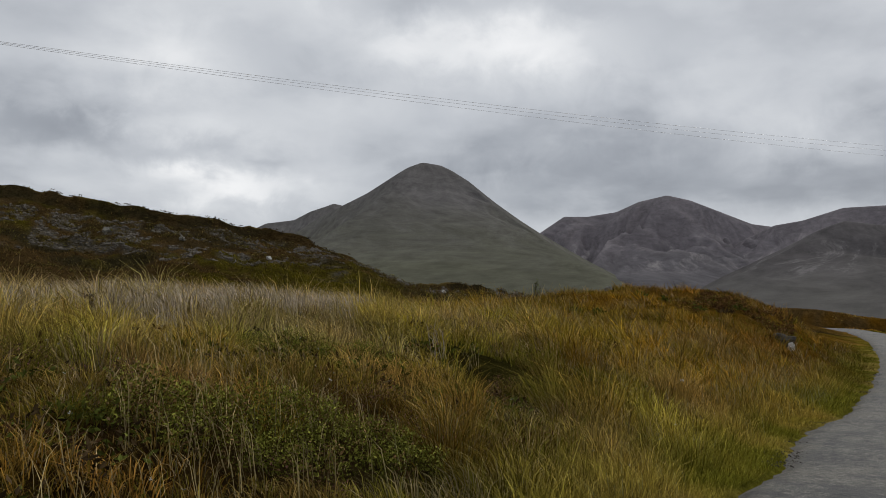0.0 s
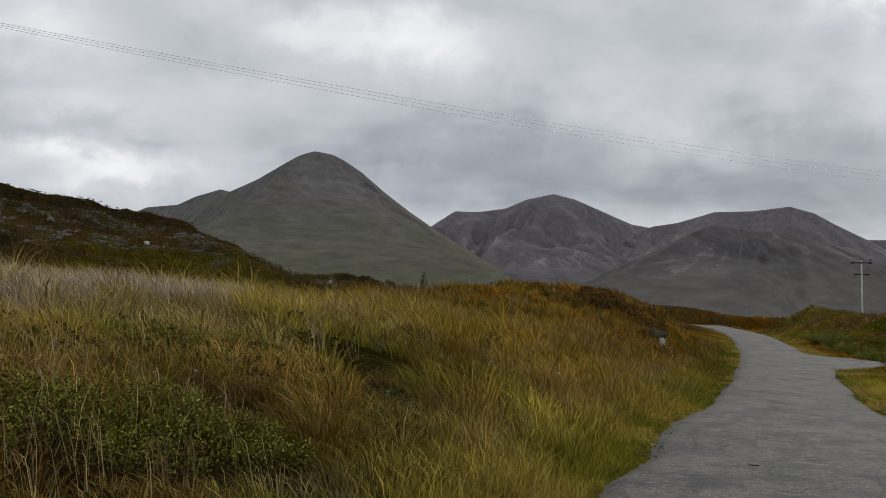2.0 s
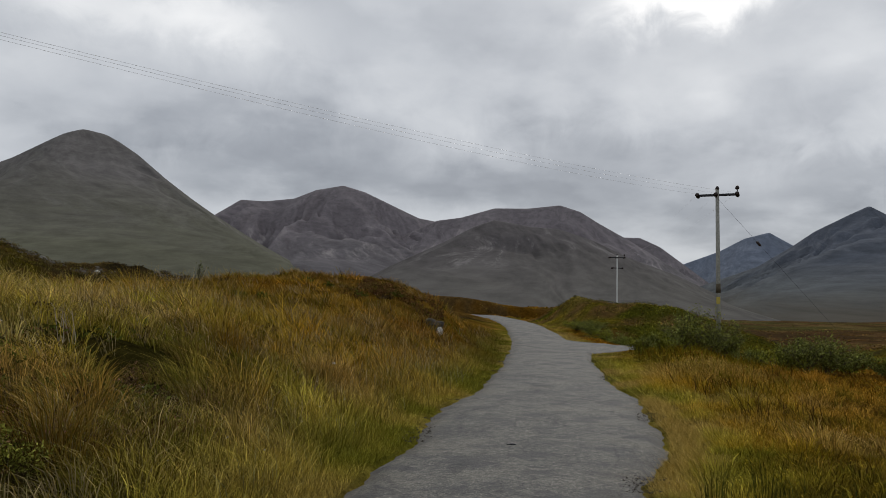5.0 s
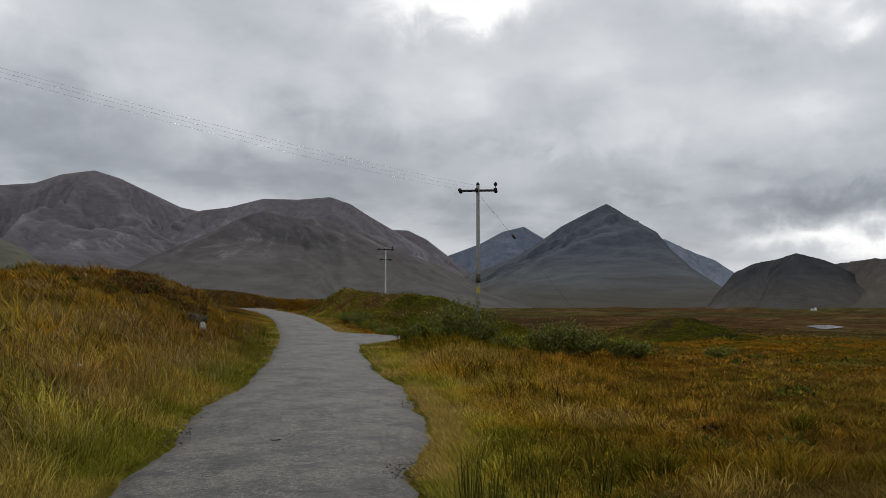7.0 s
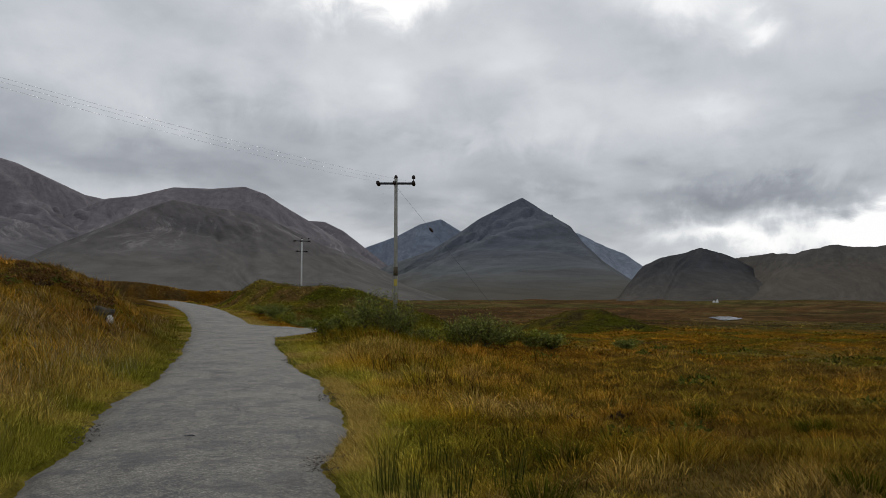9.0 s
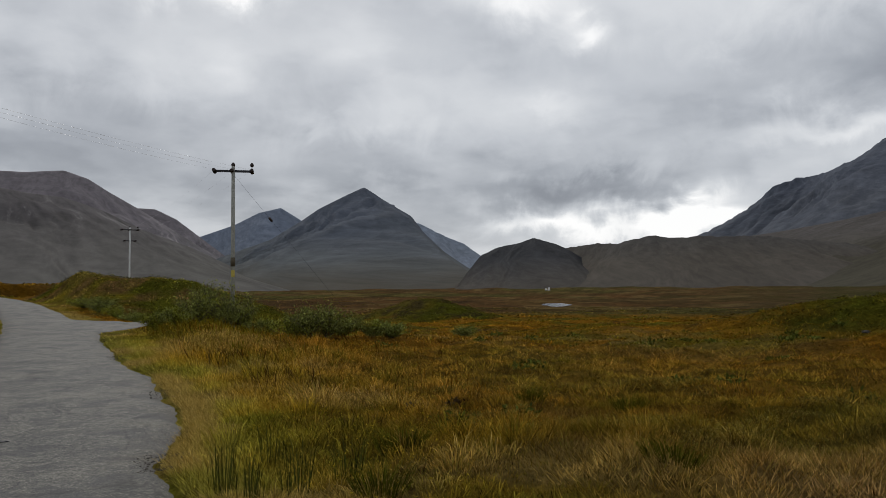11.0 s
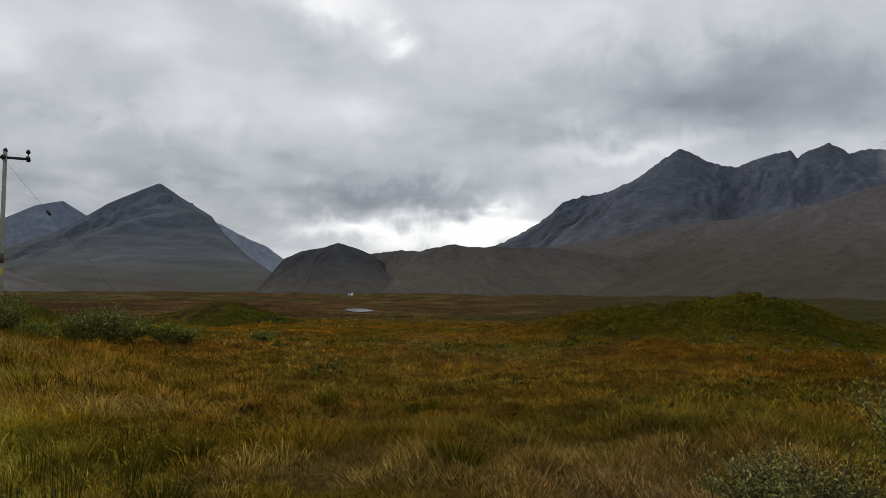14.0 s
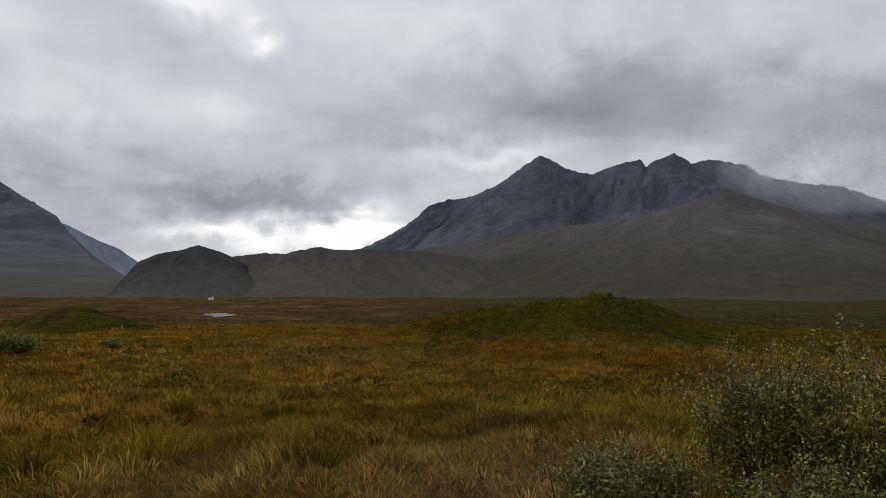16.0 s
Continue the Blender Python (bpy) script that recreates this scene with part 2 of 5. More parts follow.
def cover(x, y):
    """Colour of the vegetation at a place."""
    r = np.hypot(x, y)
    b = np.degrees(np.arctan2(x, y))
    u, lat = road_coords(x, y)
    el, er = edges(u)
    left, right = np.maximum(el - lat, 0), np.maximum(lat - er, 0)
    n1, n2, n3 = fbm(x / 7, y / 7, 51, 4), fbm(x / 2.2, y / 2.2, 57, 3), fbm(x / 0.7, y / 0.7, 63, 2)
    c = np.empty(x.shape + (3,))
    # meadow
    n4 = fbm(x / 1.2, y / 1.2, 55, 3)
    m = lerp3(OLIVE + 0 * c, STRAW, sstep(0.05, 0.55, n2 + 0.4 * n4))
    m = lerp3(m, GREEN, sstep(0.12, 0.6, -n2 + 0.4 * n4 + 0.2 * n1) * (1 - 0.6 * sstep(11, 20, r)))
    m = lerp3(m, RUST, np.maximum(sstep(4, 20, b + 12 * n1) * sstep(8, 18, r) * 0.7, sstep(20, 27, r) * 0.75))
    m = lerp3(m, RUST * 0.7, sstep(0.1, 0.6, fbm(x / 2.6, y / 2.6, 53, 3)) * 0.7)
    m = lerp3(m, PALE * 0.75, sstep(9, 11.5, r) * (1 - sstep(-14, -2, b + 8 * n2)) * 0.6)
    m = lerp3(m, BROWN, sstep(0.15, 0.6, n1 - 0.6 * n4 + 0.35 * bump(x, y, 14, 9.5, 1, 4, 2.5)) * (1 - 0.7 * sstep(9, 18, r)) * 0.85)
    m = lerp3(m, BROWN * 0.9, 0.55 * bump(x, y, 11, 9.5, 1, 5, 3.5) * sstep(1.2, 2.6, left))
    m = lerp3(m, GREEN * 1.1, bump(x, y, -25, 7.6, 0.8, 1.5, 1.0) * sstep(-0.5, 0.2, n4))
    m = lerp3(m, RUST * 0.55, bump(x, y, -27, 5.4, 0.8, 0.8, 0.5))
    # hill
    w, nn = hill_coords(x, y)
    onhill = (1 - sstep(17, 23, nn + 2 * n1)) * sstep(-30, -5, -(w - 78)) * np.where(lat < el, 1.0, 0.0)
    hc = lerp3(BROWN * 1.15 + 0 * c, DARK * 1.8, sstep(-0.1, 0.6, n2))
    hc = lerp3(hc, OLIVE * 0.5, sstep(0.1, 0.7, n1 + 0.4 * n3 + 0.03 * (nn - 8)))
    scree = sstep(0.0, 0.4, fbm(x / 2.6, y / 1.6, 71, 3) + 0.8 - np.abs(nn - 5.0) / 5.5) * sstep(1.0, 2.2, nn)
    hc = lerp3(hc, SCREE, scree * sstep(-0.15, 0.3, fbm(x / 0.5, y / 0.5, 73, 2)) * 0.9)
    q = nn + 1.3 * fbm(w / 7, nn * 0, 21, 3)
    hc = lerp3(hc, lerp3(DARK * 1.5 + 0 * c, BROWN * 0.9, sstep(-0.2, 0.4, n2 + 0.5 * n3)), np.exp(-((q - 0.6) / 0.75) ** 2))
    hc = lerp3(hc, STRAW * 0.5, np.where(q < -0.1, 0.7, 0.0))
    m = lerp3(m, hc, onhill)
    # moor
    o = lerp3(RUST * 0.78 + 0 * c, OLIVE * 0.6, sstep(-0.1, 0.6, n1 + 0.4 * n2))
    o = lerp3(o, GREEN * 0.65, sstep(0.15, 0.7, fbm(x / 4, y / 4, 81, 4) + 0.2 * n3) * 0.6)
    o = lerp3(o, BROWN, sstep(0.3, 0.8, fbm(x / 2.5, y / 2.5, 85, 3)) * 0.7)
    o = lerp3(o, GOLD * 0.6, sstep(0.25, 0.8, fbm(x / 3, y / 3, 83, 3)) * 0.5 * (1 - sstep(25, 60, r)))
    mound = np.maximum.reduce([bump(x, y, 94.3, 47, 1, 8, 8), bump(x, y, 58, 74, 1, 8, 9), bump(x, y, 42, 54, 1, 7, 9)])
    o = lerp3(o, lerp3(lerp3(GREEN * 0.6 + 0 * c, OLIVE * 0.5, sstep(-0.1, 0.5, n1 + 0.5 * n2)), DARK * 1.4, sstep(0.0, 0.45, fbm(x / 1.6, y / 0.9, 87, 3)) * 0.85), sstep(0.2, 0.6, mound + 0.3 * n2))
    o = lerp3(o, RUST * 0.6, bump(x, y, 90, 21, 0.8, 7, 4) * sstep(-0.4, 0.2, n2))
    o = lerp3(o, np.array((0.38, 0.24, 0.09)), bump(x, y, 89, 6.8, 0.95, 1.6, 1.8))
    o = lerp3(o, GOLD * 0.65, bump(x, y, 64, 17, 0.75, 7, 6))
    o = lerp3(o, STRAW * 0.6, bump(x, y, 71, 32, 0.75, 12, 9) * sstep(-0.5, 0.3, n2))
    o = lerp3(o, lerp3(GREEN * 0.5 + 0 * c, OLIVE * 0.42, sstep(-0.3, 0.4, n1)), 0.75 * sstep(27, 42, r + 6 * n1) * sstep(72, 90, b))
    near_road = (1 - sstep(1.3, 4.5, right + 1.5 * n2)) * (1 - sstep(22, 34, r))
    o = lerp3(o, lerp3(lerp3(OLIVE * 0.6 + RUST * 0.5 + 0 * c, GREEN * 1.0, sstep(0.1, 0.5, n2)), STRAW * 0.85, sstep(0.1, 0.5, -n2 + 0.3 * n3)), near_road * 0.85)
    o = lerp3(o, lerp3(lerp3(BROWN * 1.5 + 0 * c, OLIVE * 0.7, sstep(-0.1, 0.5, n2)), GREEN * 0.65, sstep(0.1, 0.5, fbm(x / 3.5, y / 3.5, 89, 3))), sstep(0.25, 0.6, np.maximum(bump(x, y, 35, 62, 1, 7, 10), bump(x, y, 41, 56, 1, 7, 9))))
    o = lerp3(o, STRAW * 0.5, bump(x, y, 34.2, 62, 0.7, 1.3, 3))
    far1, far2 = fbm(x / 25, y / 25, 91, 5, 0.65), fbm(x / 110, y / 110, 95, 4)
    o = lerp3(o, LIME * 0.85, bump(x, y, 51, 6.8, 0.5, 1.7, 1.7) * sstep(-0.6, 0.1, n2))
    farc = lerp3(np.array((0.105, 0.058, 0.024)) + 0 * c, np.array((0.085, 0.075, 0.024)), sstep(-0.35, 0.35, far2))
    farc = lerp3(farc, np.array((0.035, 0.026, 0.014)), sstep(-0.05, 0.4, far1) * 0.5)
    farc = lerp3(farc, np.array((0.03, 0.024, 0.014)), sstep(0.15, 0.5, fbm(x / 7, y / 7, 99, 3)) * 0.5)
    farc = lerp3(farc, np.array((0.16, 0.11, 0.045)), sstep(0.15, 0.6, fbm(x / 16, y / 16, 97, 4)) * 0.6)
    farc = lerp3(farc, lerp3(np.array((0.058, 0.05, 0.026)) + 0 * c, np.array((0.05, 0.052, 0.018)), sstep(-0.2, 0.4, far1)), 0.75 * sstep(72, 90, b))
    o = lerp3(o, farc, sstep(60, 130, r + 20 * n1))
    c = np.where((lat < el)[..., None], m, o)
    c = lerp3(c, farc, np.where(lat < el, 1, 0) * sstep(110, 200, r))
    c = lerp3(c, lerp3(RUST * 0.5 + 0 * c, BROWN * 1.1, sstep(-0.4, 0.2, n1 + 0.5 * n2)), np.clip(1.4 * bump(x, y, 27, 116, 1, 24, 16), 0, 1) * np.where(r > 96, 1, 0))
    off = np.where(lat < (el + er) / 2, left, right)
    verge = lerp3(LIME * np.where(lat > er, 1.05, 1.1)[..., None] + 0 * c, STRAW * 0.7, np.clip(sstep(-0.1, 0.5, n4) + np.where(lat > er, 1.1, 0.2) * (1 - sstep(0.25, 0.6, off + 0.2 * n4)), 0, 1) * np.where(lat > er, 0.9, 0.6))
    verge = lerp3(verge, GREEN * 0.9, sstep(0.05, 0.5, -n4) * 0.7)
    c = lerp3(c, verge, (1 - sstep(0.4, np.where(lat > er, 1.25, 1.9), off + 0.6 * n2)) * (1 - sstep(40, 70, r)))
    return np.clip(c, 0.004, 1)


def soil(x, y):
    """Colour of the ground itself: peat and thatch with the shade between tall grass painted in, the plants' colour
    where they are short or far.
    """
    c = cover(x, y)
    r = np.hypot(x, y)
    u, lat = road_coords(x, y)
    el, er = edges(u)
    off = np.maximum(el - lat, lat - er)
    # peat, darkened further so the gaps between tussocks look shaded
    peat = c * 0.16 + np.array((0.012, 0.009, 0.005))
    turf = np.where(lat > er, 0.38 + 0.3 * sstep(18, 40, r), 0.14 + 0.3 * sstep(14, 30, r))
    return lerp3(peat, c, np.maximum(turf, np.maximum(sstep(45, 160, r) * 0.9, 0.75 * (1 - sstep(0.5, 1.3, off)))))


# ---- materials ----
def material(name):
    m = bpy.data.materials.new(name)
    m.use_nodes = True
    t = m.node_tree
    b = t.nodes["Principled BSDF"]
    b.inputs["Specular IOR Level"].default_value = 0.2
    return m, t, b


def bump_to(t, b, height, strength, dist=0.02):
    n = t.nodes.new("ShaderNodeBump")
    n.inputs["Strength"].default_value, n.inputs["Distance"].default_value = strength, dist
    wire(t, height, n.inputs["Height"])
    wire(t, n.outputs[0], b.inputs["Normal"])


def plain_material(name, color, rough, metal=0.0, grain=40.0, vary=0.35):
    m, t, b = material(name)
    co = t.nodes.new("ShaderNodeTexCoord").outputs["Object"]
    f = math_node(t, "ADD", math_node(t, "MULTIPLY", noise_node(t, co, grain, 6), 0.6), math_node(t, "MULTIPLY", noise_node(t, co, grain / 9, 3), 0.4))
    lo, hi = tuple(c * (1 - vary) for c in color), tuple(min(1, c * (1 + vary)) for c in color)
    wire(t, ramp_node(t, f, ((0.3, lo), (0.7, hi))), b.inputs["Base Color"])
    b.inputs["Roughness"].default_value, b.inputs["Metallic"].default_value = rough, metal
    bump_to(t, b, f, 0.25, 0.01)
    return m


def tint_material(name, leafy):
    """Takes the plant colour from the mesh's own tint; blades are matt."""
    m, t, b = material(name)
    at = t.nodes.new("ShaderNodeAttribute")
    at.attribute_name = "tint"
    if leafy:
        isl = t.nodes.new("ShaderNodeNewGeometry").outputs["Random Per Island"]
        gain = ramp_node(t, isl, ((0.0, 0.38), (0.5, 0.97), (1.0, 1.65)))
        col = mix_node(t, 1.0, at.outputs["Color"], gain, "MULTIPLY")
        matt = t.nodes.new("ShaderNodeBsdfDiffuse")
        wire(t, col, matt.inputs[0])
        wire(t, matt.outputs[0], t.nodes["Material Output"].inputs[0])
    else:
        co = t.nodes.new("ShaderNodeTexCoord").outputs["Object"]
        f = noise_node(t, co, 9.0, 8, 0.7)
        h = noise_node(t, co, 2.1, 7, 0.68, 0.4)
        g = noise_node(t, co, 0.35, 6, 0.65)
        both = math_node(t, "ADD", math_node(t, "MULTIPLY", f, 0.4), math_node(t, "ADD", math_node(t, "MULTIPLY", g, 0.25), math_node(t, "MULTIPLY", h, 0.35)))
        gain = ramp_node(t, both, ((0.38, 0.28), (0.5, 0.9), (0.62, 1.75)))
        wire(t, mix_node(t, 1.0, at.outputs["Color"], gain, "MULTIPLY"), b.inputs["Base Color"])
        b.inputs["Roughness"].default_value = 1.0
        b.inputs["Specular IOR Level"].default_value = 0.0
        bump_to(t, b, math_node(t, "ADD", math_node(t, "MULTIPLY", f, 0.4), h), 0.9, 0.3)
    return m


def asphalt_material():
    m, t, b = material("worn_asphalt")
    co = t.nodes.new("ShaderNodeTexCoord").outputs["Object"]
    chips = t.nodes.new("ShaderNodeTexVoronoi")
    chips.inputs["Scale"].default_value = 45
    wire(t, co, chips.inputs["Vector"])
    fine = noise_node(t, co, 55, 5, 0.7)
    patch = noise_node(t, co, 0.9, 8, 0.68, 0.5)
    grit = noise_node(t, co, 17, 6, 0.75)
    damp = noise_node(t, co, 1.7, 5, 0.6)
    f = math_node(t, "ADD", math_node(t, "MULTIPLY", math_node(t, "ADD", fine, grit), 0.37), math_node(t, "MULTIPLY", patch, 0.27))
    base = ramp_node(t, f, ((0.43, (0.035, 0.035, 0.034)), (0.51, (0.178, 0.164, 0.136)), (0.59, (0.4, 0.37, 0.31))))
    base = mix_node(t, ramp_node(t, chips.outputs["Distance"], ((0.15, 0.0), (0.55, 0.6))), base, (0.05, 0.05, 0.05))
    base = mix_node(t, ramp_node(t, damp, ((0.52, 0.0), (0.6, 0.65))), base, (0.055, 0.055, 0.055))
    at = t.nodes.new("ShaderNodeAttribute")
    at.attribute_name = "tint"
    sep = t.nodes.new("ShaderNodeVectorRotate")
    sep.rotation_type = "Z_AXIS"
    sep.inputs["Angle"].default_value = radians(ROAD_BEARING)
    wire(t, co, sep.inputs["Vector"])
    mp = t.nodes.new("ShaderNodeMapping")
    mp.inputs["Scale"].default_value = (1.3, 0.45, 1)
    wire(t, sep.outputs[0], mp.inputs[0])
    tar = noise_node(t, mp.outputs[0], 1.1, 6, 0.62, 0.8)
    base = mix_node(t, math_node(t, "MULTIPLY", ramp_node(t, tar, ((0.56, 0.0), (0.63, 0.8))), ramp_node(t, grit, ((0.4, 1.0), (0.62, 0.2)))), base, (0.035, 0.035, 0.034))
    crack = t.nodes.new("ShaderNodeTexVoronoi")
    crack.feature = "DISTANCE_TO_EDGE"
    crack.inputs["Scale"].default_value = 0.55
    wire(t, mix_node(t, 0.25, mp.outputs[0], noise_node(t, co, 2.5, 5, 0.6), "ADD"), crack.inputs["Vector"])
    base = mix_node(t, math_node(t, "MULTIPLY", ramp_node(t, crack.outputs[0], ((0.0, 0.5), (0.014, 0.0))), ramp_node(t, damp, ((0.45, 0.0), (0.55, 1.0)))), base, (0.02, 0.02, 0.018))
    dirt = math_node(t, "MULTIPLY", math_node(t, "ADD", at.outputs["Fac"], math_node(t, "MULTIPLY", math_node(t, "SUBTRACT", patch, 0.5), 2.4)), 1.0, True)
    base = mix_node(t, math_node(t, "MULTIPLY", dirt, 0.75), base, mix_node(t, fine, (0.03, 0.026, 0.02), (0.14, 0.115, 0.08)))
    wire(t, base, b.inputs["Base Color"])
    b.inputs["Roughness"].default_value = 0.72
    bump_to(t, b, math_node(t, "ADD", fine, chips.outputs["Distance"]), 0.5, 0.008)
    return m


def mountain_material(name, low, high, rock, level, crag=(0.3, 0.7), pale=0.6, dark=0.5, fleck=(46.0, 30.0), heath=0.0):
    """Grass below and scree above a level of the height, far ones with haze mixed in; in the crag belt pale rock and
    dark gullies run down the slope.
    The mesh's tint holds: along the ridge and down the slope in km, and the share of the height."""
    m, t, b = material(name)
    at = t.nodes.new("ShaderNodeAttribute")
    at.attribute_name = "tint"
    sep = t.nodes.new("ShaderNodeSeparateXYZ")
    wire(t, at.outputs["Vector"], sep.inputs[0])
    flat = t.nodes.new("ShaderNodeCombineXYZ")
    wire(t, sep.outputs[0], flat.inputs[0])
    wire(t, sep.outputs[1], flat.inputs[1])
    lay = []
    for across, down in ((3.4, 2.6), (13.0, 3.4), (34.0, 8.0), fleck, (9.0, 4.0)):
        mp = t.nodes.new("ShaderNodeMapping")
        mp.inputs["Scale"].default_value = (across, down, 1.0)
        wire(t, flat.outputs[0], mp.inputs[0])
        lay.append(mp.outputs[0])
    broad = noise_node(t, lay[0], 1.0, 9, 0.64, 0.2)
    gully = noise_node(t, lay[1], 1.0, 9, 0.68, 0.25)
    rill = noise_node(t, lay[2], 1.0, 8, 0.72, 0.2)
    fine = noise_node(t, lay[3], 1.0, 7, 0.7, 0.3)
    step = noise_node(t, lay[4], 1.0, 9, 0.72, 0.2)
    share = math_node(t, "ADD", sep.outputs[2], math_node(t, "MULTIPLY", math_node(t, "SUBTRACT", broad, 0.5), 0.7))
    share = math_node(t, "ADD", share, math_node(t, "MULTIPLY", math_node(t, "SUBTRACT", gully, 0.5), 0.35))
    col = mix_node(t, ramp_node(t, share, ((max(level - 0.26, 0.0), 0.0), (level + 0.26, 1.0))), low, high)
    # patches of turf and stone in broad belts along the slope
    patch = ramp_node(t, math_node(t, "ADD", math_node(t, "MULTIPLY", step, 0.6), math_node(t, "MULTIPLY", broad, 0.4)), ((0.42, 0.82), (0.5, 1.0), (0.58, 1.14)))
    col = mix_node(t, 0.55, col, patch, "MULTIPLY")
    lo, hi = crag
    belt = ramp_node(t, share, ((max(lo - 0.08, 0.0), 0.0), (lo + 0.06, 1.0), (hi - 0.1, 0.8), (hi + 0.12, 0.1)))
    light = math_node(t, "MULTIPLY", ramp_node(t, rill, ((0.53, 0.0), (0.62, 1.0))), ramp_node(t, gully, ((0.45, 0.0), (0.58, 1.0))))
    col = mix_node(t, math_node(t, "MULTIPLY", math_node(t, "MULTIPLY", belt, light), pale), col, rock)
    # low spots of the gully noise get a darkened high colour
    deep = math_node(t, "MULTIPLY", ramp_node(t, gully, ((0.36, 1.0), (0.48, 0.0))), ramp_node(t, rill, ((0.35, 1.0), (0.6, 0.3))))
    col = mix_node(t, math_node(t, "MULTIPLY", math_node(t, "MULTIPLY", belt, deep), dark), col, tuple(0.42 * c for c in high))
    if heath:
        # the brown moor climbs the foot of the slope in ragged tongues
        foot = math_node(t, "ADD", sep.outputs[2], math_node(t, "MULTIPLY", math_node(t, "SUBTRACT", step, 0.5), 0.35))
        col = mix_node(t, math_node(t, "MULTIPLY", ramp_node(t, foot, ((0.04, 1.0), (0.26, 0.0))), heath), col, (0.075, 0.064, 0.046))
    gain = ramp_node(t, math_node(t, "ADD", math_node(t, "MULTIPLY", fine, 0.7), math_node(t, "MULTIPLY", rill, 0.3)), ((0.38, 0.74), (0.62, 1.24)))
    wire(t, mix_node(t, 0.9, col, gain, "MULTIPLY"), b.inputs["Base Color"])
    b.inputs["Roughness"].default_value = 1.0
    b.inputs["Specular IOR Level"].default_value = 0.05
    bump_to(t, b, math_node(t, "ADD", math_node(t, "MULTIPLY", gully, belt), math_node(t, "MULTIPLY", fine, 0.25)), 0.4, 10.0)
    return m


GROUND, BLADE, ASPHALT = tint_material("peat_and_moss", False), tint_material("grass_blade", True), asphalt_material()
POLE_WOOD = plain_material("weathered_pole_wood", (0.27, 0.27, 0.24), 0.85, 0, 14, 0.4)
PALE_WOOD = plain_material("silvered_pole_wood", (0.52, 0.53, 0.52), 0.85, 0, 14, 0.25)
STEEL_DARK = plain_material("dark_steel", (0.035, 0.035, 0.04), 0.5, 0.6, 30, 0.3)
PORCELAIN = plain_material("brown_glazed_porcelain", (0.03, 0.02, 0.018), 0.25, 0, 20, 0.2)
YELLOW = plain_material("yellow_enamel", (0.45, 0.36, 0.08), 0.5, 0, 25, 0.2)
CONDUCTOR = plain_material("weathered_conductor", (0.75, 0.75, 0.77), 0.5, 0.2, 30, 0.2)
STONE = plain_material("lichened_stone", (0.21, 0.2, 0.17), 0.9, 0, 9, 0.5)
STONE_DARK = plain_material("dark_lichened_stone", (0.06, 0.053, 0.042), 0.95, 0, 9, 0.7)
STONE_WHITE = plain_material("pale_quartz_stone", (0.62, 0.61, 0.58), 0.85, 0, 9, 0.3)
RUBBLE = plain_material("broken_grey_stone", (0.15, 0.132, 0.108), 0.95, 0, 5, 0.45)
BARK = plain_material("grey_willow_bark", (0.09, 0.075, 0.05), 0.9, 0, 30, 0.4)
WHITEWASH = plain_material("whitewash", (0.8, 0.79, 0.77), 0.85, 0, 3, 0.1)
SLATE = plain_material("grey_slate", (0.55, 0.56, 0.58), 0.7, 0, 4, 0.15)
GLASS_DARK = plain_material("window_glass", (0.03, 0.035, 0.04), 0.1, 0, 4, 0.1)


def water_material():
    m, t, b = material("still_water")
    b.inputs["Base Color"].default_value = (0.02, 0.022, 0.022, 1)
    b.inputs["Roughness"].default_value = 0.15
    b.inputs["Specular IOR Level"].default_value = 0.7
    bump_to(t, b, noise_node(t, t.nodes.new("ShaderNodeTexCoord").outputs["Object"], 2.0, 3), 0.05, 0.02)
    return m


WATER = water_material()


# ---- mesh helpers ----
def array_mesh(name, verts, faces, mat, tint=None, smooth=True):
    """A mesh from arrays; all faces have as many corners as the rows of faces."""
    me = bpy.data.meshes.new(name)
    verts, faces = np.ascontiguousarray(verts, np.float32), np.ascontiguousarray(faces, np.int32)
    k = faces.shape[1]
    me.vertices.add(len(verts))
    me.vertices.foreach_set("co", verts.ravel())
    me.loops.add(faces.size)
    me.loops.foreach_set("vertex_index", faces.ravel())
    me.polygons.add(len(faces))
    me.polygons.foreach_set("loop_start", np.arange(0, faces.size, k, dtype=np.int32))
    me.polygons.foreach_set("loop_total", np.full(len(faces), k, np.int32))
    me.polygons.foreach_set("use_smooth", np.full(len(faces), smooth))
    me.update(calc_edges=True)
    if tint is not None:
        at = me.attributes.new("tint", "FLOAT_COLOR", "POINT")
        at.data.foreach_set("color", np.ascontiguousarray(np.column_stack((tint, np.ones(len(tint)))), np.float32).ravel())
    me.materials.append(mat)
    return me


def grid_faces(rows, cols, close=False):
    i, j = np.meshgrid(np.arange(rows - 1), np.arange(cols if close else cols - 1), indexing="ij")
    a, b = i * cols + j, i * cols + (j + 1) % cols
    return np.stack((a, b, b + cols, a + cols), -1).reshape(-1, 4)


def part(name, bm, mat, parent, label=""):
    me = bpy.data.meshes.new(name)
    bm.to_mesh(me)
    bm.free()
    me.materials.append(mat)
    ob = new(name, me)
    ob.parent = parent
    if label:
        tagged(ob, label)
    return ob


